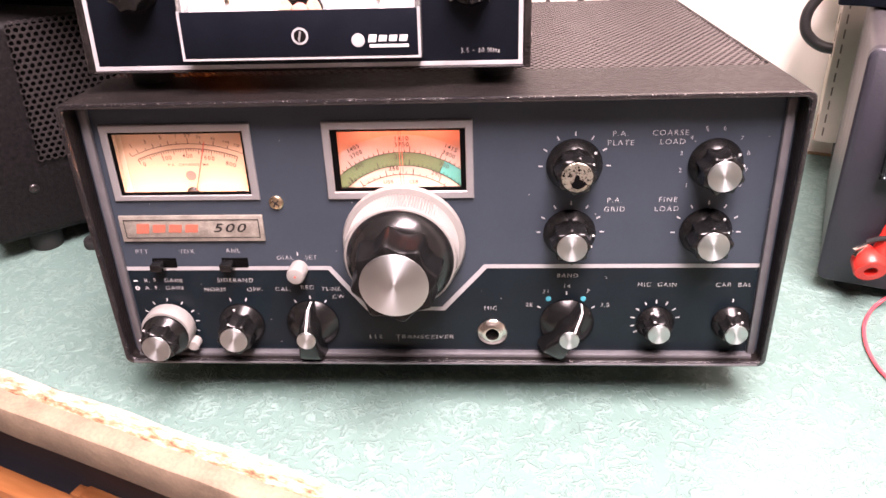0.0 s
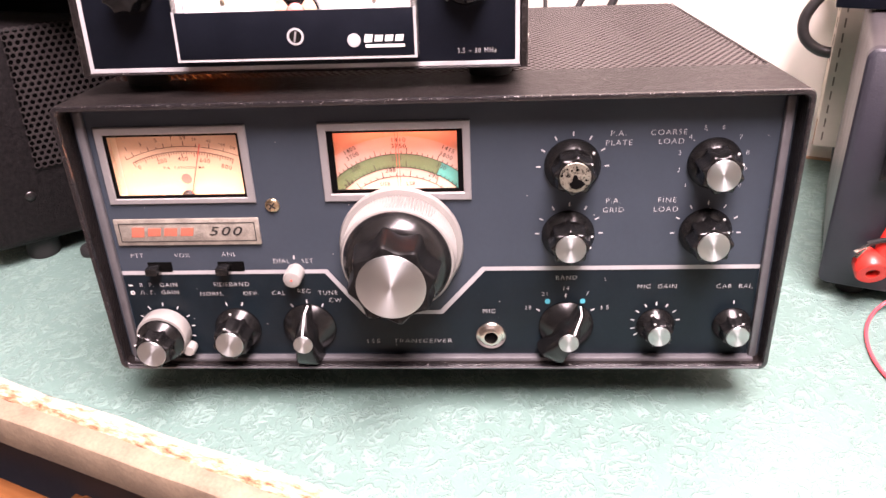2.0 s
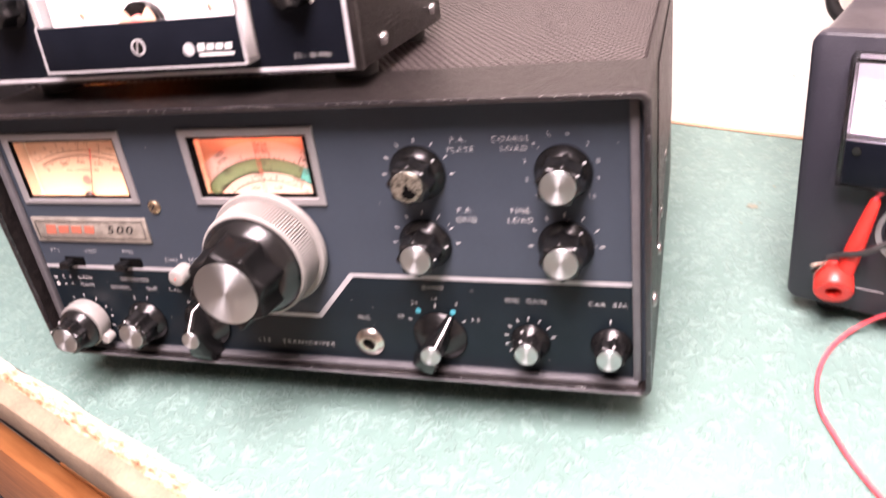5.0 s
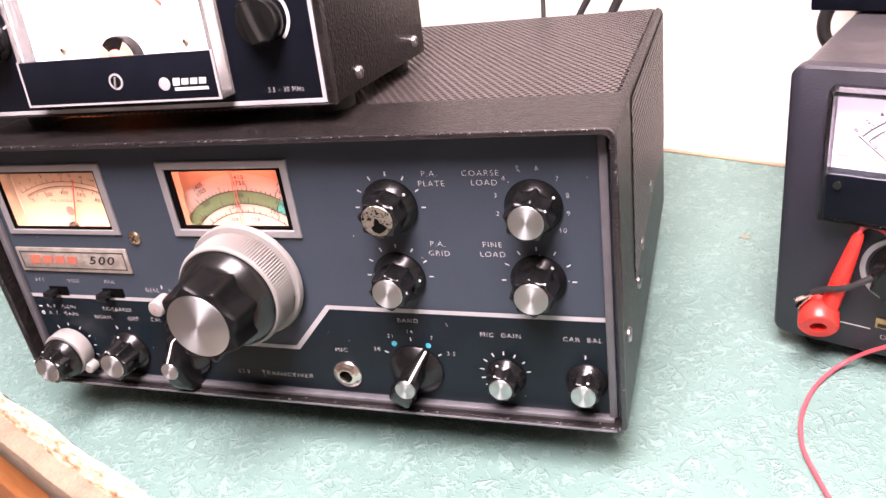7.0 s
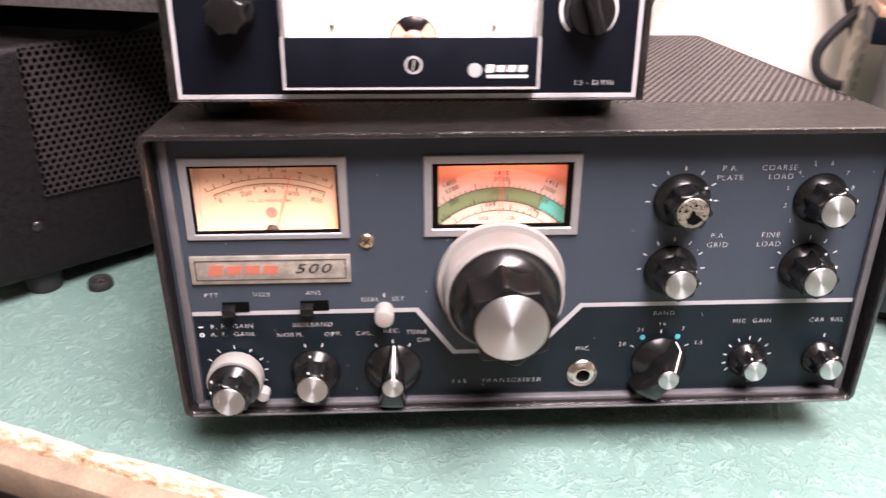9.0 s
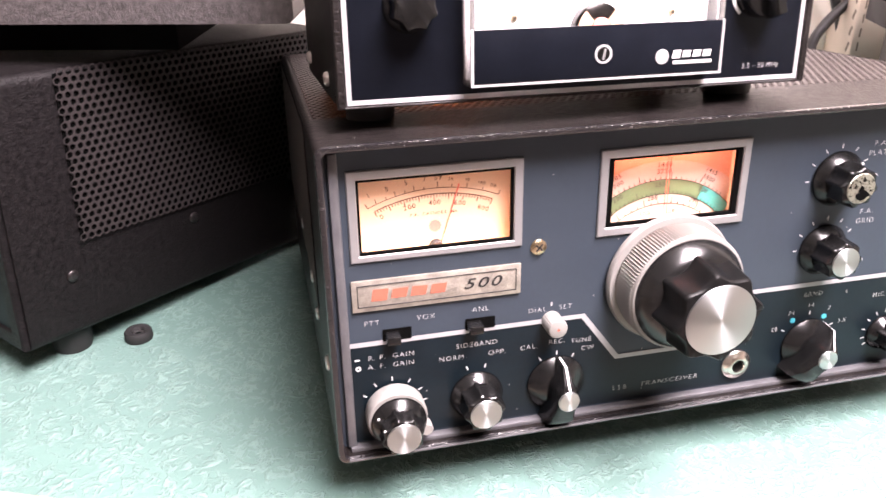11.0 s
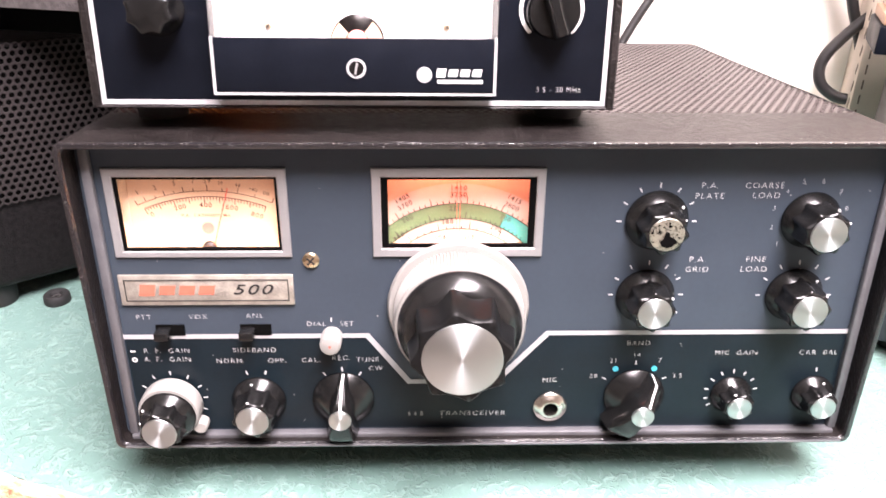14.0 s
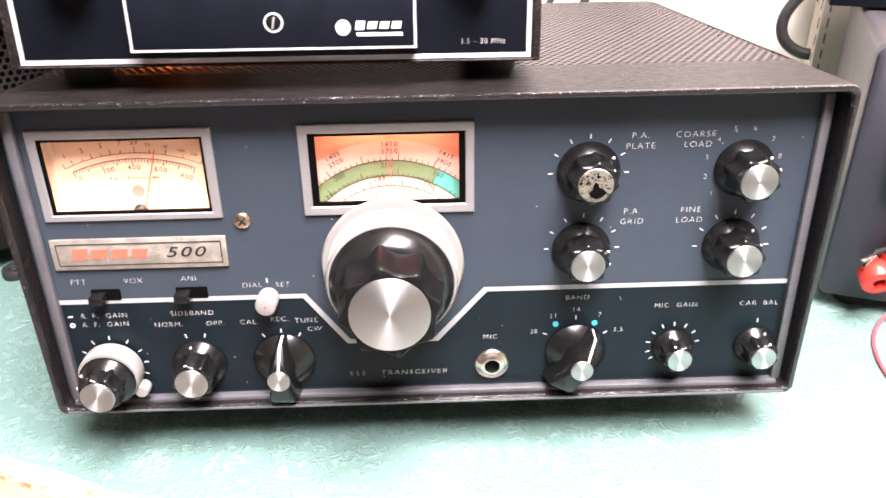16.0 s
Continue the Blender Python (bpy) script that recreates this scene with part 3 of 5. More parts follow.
def knob(name, parent, x, z, skirt, body, cap, height, lobes=8, turn=0.0, capmat=None, label="", dots=True):
    """A skirted, fluted knob with a turned metal cap. turn: where its index dot points, clockwise."""
    k = new(name)
    k.parent = parent
    k.empty_display_size = 0.01
    k.matrix_basis = Matrix.Translation((x, 0, z)) @ Matrix.Rotation(radians(turn), 4, "Y")
    s0 = height * 0.30
    part("skirt", lathe([(skirt, 0.0006), (skirt, 0.0014), (skirt - 0.0003, 0.0019), (skirt - 0.0022, 0.0046), (skirt - 0.0032, 0.0056)], 56), BAKELITE, k)
    prof = [(body * 1.0, s0), (body, s0 + 0.0008), (body * 0.97, height * 0.62), (body * 0.94, height - 0.0014), (body * 0.90, height - 0.0005), (body * 0.80, height)]
    part("grip", lathe(prof, 144, fluted(lobes, 0.14)), BAKELITE, k)
    part("cap", disc(cap, height + 0.0006, 0.0010, 48), capmat or CAP, k)
    if dots:
        part("index_dot", lathe([(0.00065, 0), (0.0004, 0.0004)], 12), WHITEINK, k, "", Matrix.Translation((0, -0.0042, skirt - 0.0015)))
        part("index_dot", lathe([(0.00065, 0), (0.0004, 0.0004)], 12), WHITEINK, k, "", Matrix.Translation((0, -(height - 0.0008), (cap + body * 0.94) / 2 + 0.0006)))
    if label:
        k["label"] = label
    return k


def pointer_knob(parent, x, z, skirt, cap, height, turn, label):
    """A skirt with a raised bar across it, waisted round the cap, and a white line to the scale."""
    k = new("pointer_knob")
    k.parent = parent
    k.empty_display_size = 0.01
    k["label"] = label
    k.matrix_basis = Matrix.Translation((x, 0, z)) @ Matrix.Rotation(radians(turn), 4, "Y")
    part("skirt", lathe([(skirt, 0.0006), (skirt, 0.0012), (skirt - 0.0004, 0.0017), (skirt - 0.0060, 0.0056), (skirt - 0.0075, 0.0060)], 56), BAKELITE, k)
    h = height
    # cross-sections of the bar from its pointer to its flared tail: z, half-width, height
    secs = [(skirt * 1.0, 0.0013, 0.0020), (skirt * 0.96, 0.0016, 0.0098), (0.0074, 0.0026, h * 0.86), (0.0050, 0.0040, h * 0.98), (0.002, 0.0047, h), (-0.002, 0.0047, h), (-0.0046, 0.0047, h * 0.98),
            (-0.0075, 0.0050, h * 0.90), (-0.0110, 0.0053, h * 0.86), (-0.0140, 0.0057, h * 0.74), (-0.0162, 0.0060, h * 0.60)]
    rings = []
    for zz, w, hh in secs:
        rings.append([(-w * 1.25, -0.0012, zz), (-w * 1.12, -hh * 0.55, zz), (-w * 0.92, -hh * 0.93, zz), (-w * 0.72, -hh, zz), (w * 0.72, -hh, zz), (w * 0.92, -hh * 0.93, zz), (w * 1.12, -hh * 0.55, zz), (w * 1.25, -0.0012, zz)])
    part("bar", loft(rings, True), BAKELITE, k)
    part("cap", disc(cap, h + 0.0006, 0.0010, 40), CAP, k)
    w = 0.00055
    pts = [(skirt * 1.005, 0.0022), (skirt * 0.965, 0.0101), (0.0074, h * 0.86 + 0.0003), (cap + 0.0003, h * 0.98 + 0.0004)]
    v = [(s * w, -hh - 0.0001, zz) for zz, hh in pts for s in (-1, 1)]
    part("index_line", mesh("line", v, [(2 * i, 2 * i + 1, 2 * i + 3, 2 * i + 2) for i in range(3)]), WHITEINK, k)
    return k


def cabinet(t):
    hw, z0, z1 = 0.1650, -0.0045, 0.1375
    tilt = pose(0, 0, 0, -1.85)

    def front(z):
        return -0.0085 - 0.0090 * (z - z0) / (z1 - z0)

    def ringed(inset, y, r):
        return [(x, (front(z) + y) if y < 0.02 else y, z) for x, z in rrect(-hw + inset, hw - inset, z0 + inset, z1 - inset, r)]

    rings = [ringed(0, 0.034, 0.004), ringed(0, 0.0016, 0.004), ringed(0.0004, 0.0004, 0.0038), ringed(0.0013, 0, 0.0034), ringed(0.0023, 0.0003, 0.0030), ringed(0.0028, 0.0016, 0.0028), ringed(0.0028, 0.019, 0.0028)]
    part("hood", loft(rings[:2]), CRACKLE, t, "black crackle-painted steel hood", tilt)
    part("hood_lip", loft(rings[1:6]), LIP, t, "rubbed glossy edge of the hood", tilt)
    part("hood_lining", loft(rings[5:]), CRACKLE, t, "", tilt)
    # rear shell, its top left open for the punched sheet
    n = 5
    a = [(x, 0.034, z) for x, z in rrect(-hw, hw, z0, z1, 0.004)]
    b = [(x, 0.265, z) for x, z in rrect(-hw, hw, z0, z1, 0.004)]
    part("shell", loft([a, b], False, (n,)), CRACKLE, t, "", tilt)
    part("rear_plate", prism([(x, z) for x, z in rrect(-hw + 0.001, hw - 0.001, z0 + 0.001, z1 - 0.001, 0.006)], 0.261, 0.263), CRACKLE, t, "", tilt)
    part("top_mesh", holes(-0.1625, 0.1625, 0.0342, 0.2645, 0.0041, 0.00155), HOLEY, t, "punched black steel top", tilt @ Matrix.Translation((0, 0, z1 - 0.0001)))
    for s, nm in ((1, "side_mesh"), (-1, "side_mesh")):
        me = holes(0.036, 0.264, 0.048, 0.1345, 0.0041, 0.00155, 0.0003)
        m = Matrix(((0, 0, s, s * (hw + 0.0005)), (1, 0, 0, 0), (0, 1, 0, 0), (0, 0, 0, 1)))
        part(nm, me, HOLEY, t, "", tilt @ Matrix.Translation((0.0001 * s, 0, 0)) @ m)
        # black sheet painted in for the unlit inside seen through the holes
        part("hole_shade", box(*sorted((s * (hw + 0.0001), s * (hw + 0.0003))), 0.0375, 0.2620, 0.0495, 0.1345), VOID, t, "", tilt)
    # worn bright spots on the lip of the hood
    random.seed(11)
    for i in range(230):
        x = random.uniform(-0.160, 0.161)
        l = random.choice((0.0003, 0.0003, 0.0004, 0.0006, 0.0009))
        z = z1 - 0.0003 - random.random() * 0.0009
        part("worn_spot", WORN.setdefault(l, box(-l / 2, l / 2, -0.00010, 0.0002, -0.00018, 0.00018, 0.0001, 1)), STEEL, t, "", tilt @ Matrix.Translation((x, front(z) + 0.0004, z)) @ pose(0, 0, 0, 40, 0, 0))
    # side screws
    for s in (1, -1):
        turn = Matrix.Rotation(radians(90 * s), 4, "Z")
        for y, z in ((0.0045, 0.0393), (0.053, 0.0400), (0.0727, 0.0515), (0.1315, 0.0600)):
            screw(0, 0, 0.0034, t, STEEL, tilt @ Matrix.Translation((s * hw, y, z)) @ turn, "side_screw")
    for z in (0.116, 0.0605, 0.037):
        part("rear_plug", lathe([(0.0048, -0.0080), (0.0050, -0.0070), (0.0050, 0.0060), (0.0042, 0.0072)], 20), BAKELITE, t, "black plug at the rear", tilt @ Matrix.Translation((-0.1660, 0.2705, z)) @ pose(0, 0, 0, 0, 0, -90))
    for x in (-0.13, 0.13):
        for y, h in ((0.055, 0.0197), (0.243, 0.0018)):
            part("foot", lathe([(0.010, -0.001), (0.010, h * 0.9), (0.009, h)], 24), RUBBER, t, "", tilt @ Matrix.Translation((x, y, z0)) @ pose(0, 0, 0, 90))


WORN, PIT = {}, {}


def s_meter(t):
    # bezel, housing, glass, scale card, pointer
    part("meter_bezel", frame_plate(-0.1533, -0.0817, 0.0862, 0.1244, -0.1496, -0.0855, 0.0890, 0.1207, -0.0012, 0.0), ALU, t, "satin aluminium meter bezel")
    part("meter_gasket", frame_plate(-0.1497, -0.0854, 0.0889, 0.1208, -0.1485, -0.0866, 0.0901, 0.1196, -0.0005, 0.0012, 0.0002), VOID, t)
    x0, x1, z0, z1, d = -0.1520, -0.0835, 0.0870, 0.1245, 0.0105
    bm = bmesh.new()
    v = [bm.verts.new(p) for p in ((x0, 0.0016, z0), (x1, 0.0016, z0), (x1, 0.0016, z1), (x0, 0.0016, z1), (x0, d, z0), (x1, d, z0), (x1, d, z1), (x0, d, z1))]
    for f in ((0, 1, 5, 4), (1, 2, 6, 5), (2, 3, 7, 6), (3, 0, 4, 7), (4, 5, 6, 7)):
        bm.faces.new([v[i] for i in f])
    part("meter_housing", finish(bm, "housing"), LINING, t)
    part("scale_card", box(-0.1478, -0.0838, 0.0080, 0.0085, 0.0872, 0.1243), CARD, t, "warm-lit cream meter scale")
    y, cx, cz = 0.0078, -0.1160, 0.0440
    R = 0.0680
    part("scale_arc", ring(R - 0.0001, R + 0.0002, -24.6, 22.8, y, cx, cz), METERINK, t)
    part("scale_arc", ring(R - 0.0026, R - 0.0022, -23.0, 21.2, y, cx, cz), METERINK, t)
    for a, l in ((-24.6, 0.0022), (-21.2, 0.0022), (-17.5, 0.0012), (-14.2, 0.0022), (-10.8, 0.0012), (-7.6, 0.0022), (-4.2, 0.0012), (0.5, 0.0026), (5.5, 0.0014), (10.8, 0.0022), (16.5, 0.0014), (22.8, 0.0022)):
        s, c = math.sin(radians(a)), math.cos(radians(a))
        tick(cx + (R + l / 2) * s, cz + (R + l / 2) * c, a, t, l, 0.0004, METERINK, y)
    for i in range(41):
        a = -23.0 + 44.2 * i / 40
        l = 0.0026 if i % 5 == 0 else 0.0014
        r = R - 0.0024 - l / 2
        tick(cx + r * math.sin(radians(a)), cz + r * math.cos(radians(a)), a, t, l, 0.0004, METERINK, y)
    for wds, x, z, sz, turn in (("1", -0.1437, 0.1112, 0.0026, -24), ("3", -0.1363, 0.1133, 0.0028, -17), ("5", -0.1284, 0.1152, 0.0028, -10), ("7", -0.1208, 0.1162, 0.0028, -4), ("S9", -0.1151, 0.1164, 0.0031, 0),
                                ("20", -0.1098, 0.1153, 0.0019, 5), ("40", -0.1029, 0.1143, 0.0019, 11), ("+60", -0.0969, 0.1126, 0.0019, 16), ("DB", -0.0918, 0.1108, 0.0019, 20),
                                ("0", -0.1388, 0.1018, 0.0030, -20), ("200", -0.1272, 0.1048, 0.0030, -10), ("400", -0.1167, 0.1058, 0.0030, 0), ("600", -0.1062, 0.1046, 0.0030, 9), ("800", -0.0962, 0.1013, 0.0030, 17), ("P.A.  CATHODE  MA", -0.1171, 0.1013, 0.0019, 0)):
        text(wds, x, z, sz, t, METERINK, y, turn=turn, name="scale_figure")
    part("scale_emblem", lathe([(0.0026, 0), (0.0026, 0.0001)], 24), EMBLEM, t, "", Matrix.Translation((-0.1168, y, 0.0957)))
    bx, bz, tx, tz = -0.1152, 0.0868, -0.1068, 0.1135
    l = math.hypot(tx - bx, tz - bz)
    part("needle", box(-0.00022, 0.00022, -0.0002, 0.0002, 0, l), REDINK, t, "thin red needle", Matrix.Translation((bx, 0.0062, bz)) @ Matrix.Rotation(math.atan2(tx - bx, tz - bz), 4, "Y"))
    part("needle_hub", lathe([(0.0030, 0), (0.0030, 0.001), (0.002, 0.002)], 24), BLACKINK, t, "", Matrix.Translation((-0.1168, 0.0070, 0.0893 - 0.0021)))
    g = part("meter_glass", box(-0.1490, -0.0861, 0.0010, 0.0016, 0.0895, 0.1201), GLASS, t)
    g.visible_shadow = False


def dial(t):
    part("dial_bezel", frame_plate(-0.0484, 0.0208, 0.0862, 0.1244, -0.0447, 0.0173, 0.0900, 0.1206, -0.0014, 0.0), ALU, t, "satin aluminium dial bezel")
    part("dial_gasket", frame_plate(-0.0448, 0.0174, 0.0899, 0.1207, -0.0420, 0.0148, 0.0914, 0.1193, -0.0004, 0.0012, 0.0002), VOID, t)
    x0, x1, z0, z1, d = -0.0465, 0.0200, 0.0868, 0.1246, 0.0125
    bm = bmesh.new()
    v = [bm.verts.new(p) for p in ((x0, 0.0016, z0), (x1, 0.0016, z0), (x1, 0.0016, z1), (x0, 0.0016, z1), (x0, d, z0), (x1, d, z0), (x1, d, z1), (x0, d, z1))]
    for f in ((0, 1, 5, 4), (1, 2, 6, 5), (2, 3, 7, 6), (3, 0, 4, 7), (4, 5, 6, 7)):
        bm.faces.new([v[i] for i in f])
    part("dial_housing", finish(bm, "housing"), LINING, t)
    part("dial_mask", box(-0.0463, 0.0198, 0.0112, 0.0118, 0.0870, 0.1244), DIALTAN, t, "tan dial surround")
    cx, cz = -0.0134, 0.0590
    part("dial_disc", ring(0.0, 0.0550, -42, 42, 0.0106, cx, cz, 60), DIALCARD, t, "cream tuning dial with printed scales")
    part("dial_band", ring(0.0398, 0.0462, -48, 26, 0.0104, cx, cz, 60), DIALGREEN, t, "olive-green scale band")
    part("dial_band", ring(0.0398, 0.0462, 26, 48, 0.0104, cx, cz, 30), DIALTEAL, t, "teal end of the scale band")
    for r in (0.0464, 0.0397, 0.0352):
        part("dial_line", ring(r - 0.00018, r + 0.00018, -46, 46, 0.0102, cx, cz, 60), DIALINK, t)
    for r, l0, l1, n, a0, a1, five in ((0.0464, 0.0014, 0.0032, 25, -38, 38, 6), (0.0397, 0.0013, 0.0032, 29, -44, 44, 7), (0.0352, 0.0012, 0.0030, 17, -44, 44, 4)):
        for i in range(n + 1):
            a = a0 + (a1 - a0) * i / n
            l = l1 if i % five == 2 else l0
            tick(cx + (r + l / 2) * math.sin(radians(a)), cz + (r + l / 2) * math.cos(radians(a)), a, t, l, 0.0004, DIALINK, 0.0101)
    for wds, x, z, sz, turn in (("1410", -0.0133, 0.1122, 0.0031, 0), ("3750", -0.0133, 0.1092, 0.0031, 0), ("1405", -0.0366, 0.1076, 0.0029, -28), ("3700", -0.0354, 0.1046, 0.0029, -28), ("1415", 0.0099, 0.1072, 0.0029, 27), ("3800", 0.0088, 0.1040, 0.0029, 27),
                                ("250", -0.0147, 0.1031, 0.0029, 0), ("200", -0.0344, 0.0985, 0.0029, -26), ("300", 0.0064, 0.0987, 0.0029, 26), ("288", -0.0178, 0.0972, 0.0029, -4), ("290", 0.0025, 0.0941, 0.0029, 22), ("286", -0.0382, 0.0905, 0.0029, -34), ("USB", -0.0208, 0.0903, 0.0025, 0), ("LSB", -0.0085, 0.0903, 0.0025, 0)):
        text(wds, x, z, sz, t, DIALINK, 0.0100, turn=turn, name="dial_figure")
    for x in (-0.0141, -0.0128):
        part("hairline", box(x - 0.00010, x + 0.00010, 0.0060, 0.0062, 0.0880, 0.1230), REDINK, t, "fine red cursor line")
    g = part("dial_glass", box(-0.0440, 0.0165, 0.0013, 0.0018, 0.0906, 0.1200), GLASS, t)
    g.visible_shadow = False


def front_panel(t):
    # plate with the two window openings, from strips that butt
    X0, X1, Z0, Z1 = -0.1624, 0.1624, -0.0022, 0.1350
    a0, a1, b0, b1, c0, c1 = -0.1500, -0.0850, -0.0450, 0.0178, 0.0886, 0.1212
    xs, zs = (X0, a0, a1, b0, b1, X1), (Z0, c0, c1, Z1)
    bm = bmesh.new()
    grid = {}
    for k, y in ((0, 0.0), (1, 0.0015)):
        for i, x in enumerate(xs):
            for j, z in enumerate(zs):
                grid[i, j, k] = bm.verts.new((x, y, z))
    for i in range(5):
        for j in range(3):
            if (i in (1, 3)) and j == 1:
                for (p, q) in (((i, j), (i + 1, j)), ((i + 1, j), (i + 1, j + 1)), ((i + 1, j + 1), (i, j + 1)), ((i, j + 1), (i, j))):
                    bm.faces.new((grid[(*p, 0)], grid[(*q, 0)], grid[(*q, 1)], grid[(*p, 1)]))
                continue
            for k in (0, 1):
                bm.faces.new([grid[p] for p in ((i, j, k), (i + 1, j, k), (i + 1, j + 1, k), (i, j + 1, k))])
    part("panel", finish(bm, "panel"), BLUEGREY, t, "blue-grey painted metal front panel")
    # black lower field under the silver line
    lo, zl, zr = 0.0008, 0.0488, 0.0495
    dl0, dl1, dr0, dr1, zb = -0.0521, -0.0345, 0.0042, 0.0257, 0.0252
    part("lower_field", prism([(-0.1560, lo), (0.1565, lo), (0.1565, zr), (dr1, zr), (dr0, zb), (dl1, zb), (dl0, zl), (-0.1560, zl)], -0.00025, 0.0), BLACKFIELD, t, "black painted lower field")
    w = 0.0011
    up = [(-0.1565, zl + w), (dl0 + 0.0007, zl + w), (dl1 + 0.0007, zb + w), (dr0 - 0.0007, zb + w), (dr1 - 0.0007, zr + w), (0.1570, zr + w)]
    dn = [(-0.1565, zl - w), (dl0 - 0.0007, zl - w), (dl1 - 0.0007, zb - w), (dr0 + 0.0007, zb - w), (dr1 + 0.0007, zr - w), (0.1570, zr - w)]
    v = [(x, -0.00045, z) for p in zip(dn, up) for x, z in p]
    part("silver_line", mesh("line", v, [(2 * i, 2 * i + 2, 2 * i + 3, 2 * i + 1) for i in range(5)]), SILVER, t, "silver line round the lower field")
    for x0, x1 in ((-0.1600, -0.1562), (0.1567, 0.1604)):
        part("side_trim", box(x0, x1, -0.0032, -0.0001, 0.0, 0.1325, 0.0007), TRIM, t, "dull aluminium edge strip")
    part("bottom_trim", box(-0.1590, 0.1590, -0.0046, -0.0002, -0.0022, 0.0004, 0.0007), TRIM, t, "dull aluminium edge strip")
    part("bottom_lip", box(-0.1605, 0.1605, -0.0094, -0.0084, -0.0030, -0.0020, 0.0003), TRIM, t, "dull worn lip")
    # badge
    part("badge", box(-0.1540, -0.0820, -0.0014, -0.0001, 0.0644, 0.0784, 0.0004), BADGE, t, "worn silver badge with red and black print")
    part("badge_rim", frame_plate(-0.1518, -0.0840, 0.0664, 0.0764, -0.1514, -0.0844, 0.0668, 0.0760, -0.00165, -0.0013, 0.00005), BLACKINK, t)
    for i in range(4):
        x = -0.1462 + i * 0.0082
        h = 0.0026 if i == 0 else 0.0021
        part("badge_mark", prism([(x, 0.0716 - h), (x + 0.0064, 0.0716 - h), (x + 0.0074, 0.0716 + h), (x + 0.0010, 0.0716 + h)], -0.0016, -0.0013), BADGERED, t)
    text("500", -0.0994, 0.0716, 0.0066, t, BLACKINK, -0.00165, slant=0.3, squeeze=1.45)
    screw(-0.0742, 0.0845, 0.0035, t, BRASS, None, "panel_screw")
    # words
    for wds, x, z, s in (("PTT", -0.1464, 0.0583, 0.0033), ("VOX", -0.1234, 0.0583, 0.0033), ("ANL", -0.0996, 0.0587, 0.0033), ("DIAL", -0.0738, 0.0546, 0.0033), ("SET", -0.0608, 0.0546, 0.0033),
                         ("R. F.  GAIN", -0.1389, 0.0417, 0.0033), ("A. F.  GAIN", -0.1391, 0.0374, 0.0033), ("SIDEBAND", -0.1012, 0.0418, 0.0033), ("NORM.", -0.1121, 0.0364, 0.0033), ("OPP.", -0.0919, 0.0364, 0.0033),
                         ("CAL.", -0.0772, 0.0366, 0.0033), ("REC.", -0.0640, 0.0376, 0.0033), ("TUNE", -0.0525, 0.0366, 0.0033), ("CW", -0.0492, 0.0322, 0.0033), ("P.A.", 0.0867, 0.1166, 0.0036), ("PLATE", 0.0871, 0.1122, 0.0036),
                         ("P.A.", 0.0861, 0.0842, 0.0036), ("GRID", 0.0863, 0.0796, 0.0036), ("COARSE", 0.1087, 0.1166, 0.0036), ("LOAD", 0.1100, 0.1124, 0.0036), ("FINE", 0.1105, 0.0842, 0.0036), ("LOAD", 0.1103, 0.0796, 0.0036),
                         ("BAND", 0.0658, 0.0441, 0.0033), ("MIC", 0.0280, 0.0254, 0.0033), ("MIC  GAIN", 0.1095, 0.0389, 0.0033), ("CAR  BAL", 0.1461, 0.0388, 0.0033), ("14", 0.0656, 0.0381, 0.0031), ("21", 0.0556, 0.0352, 0.0031), ("7", 0.0762, 0.0352, 0.0033), ("28", 0.0473, 0.0274, 0.0031), ("3.5", 0.0848, 0.0273, 0.0031),
                         ("1", 0.1180, 0.0912, 0.0030), ("2", 0.1145, 0.0987, 0.0030), ("3", 0.1142, 0.1069, 0.0030), ("4", 0.1182, 0.1142, 0.0030), ("5", 0.1243, 0.1184, 0.0030), ("6", 0.1321, 0.1184, 0.0030), ("7", 0.1400, 0.1137, 0.0030), ("8", 0.1438, 0.1066, 0.0030), ("9", 0.1437, 0.0988, 0.0030), ("10", 0.1410, 0.0912, 0.0030)):
        text(wds, x, z, s, t, WHITEINK, -0.0005, squeeze=1.05)
    text("S S B", -0.0318, 0.0080, 0.0034, t, WHITEINK, -0.0005, squeeze=0.85)
    text("TRANSCEIVER", -0.0063, 0.0080, 0.0034, t, WHITEINK, -0.0005, slant=0.12, squeeze=1.22)
    part("key_mark", box(-0.1545, -0.1524, -0.0005, -0.0003, 0.0412, 0.0419), WHITEINK, t)
    part("key_mark", ring(0.0005, 0.0012, 0, 360, -0.0005, -0.1532, 0.0374, 24), WHITEINK, t)
    for x in (0.0569, 0.0741):
        part("band_dot", lathe([(0.0013, 0.0002), (0.0013, 0.0006)], 20), TEAL, t, "turquoise band dot", Matrix.Translation((x, 0, 0.0310)))
    # scales
    def scale(x, z, r, angles, l=0.0020):
        for a in angles:
            tick(x + r * math.sin(radians(a)), z + r * math.cos(radians(a)), a, t, l)
    scale(0.0669, 0.1015, 0.0154, (-90, -60, -30, 0, 30, 60, 90))
    scale(0.0661, 0.0680, 0.0149, (-90, -60, -30, 0, 30, 60, 90))
    scale(0.1293, 0.0675, 0.0152, (-90, -60, -30, 0, 30, 60, 90))
    scale(0.1100, 0.0182, 0.0112, (-125, -105, -80, -53, -27, 0, 27, 53, 80))
    scale(0.1470, 0.0185, 0.0115, (0,))
    scale(0.0657, 0.0190, 0.0152, (-62, 0, 62))
    scale(-0.1390, 0.0165, 0.0140, (-60, -32, 0, 32, 60, 85, 110))
    scale(-0.1015, 0.0170, 0.0140, (-17, 17))
    scale(-0.0639, 0.0170, 0.0148, (-32, 0, 32))
    tick(-0.0673, 0.0568, 0, t)
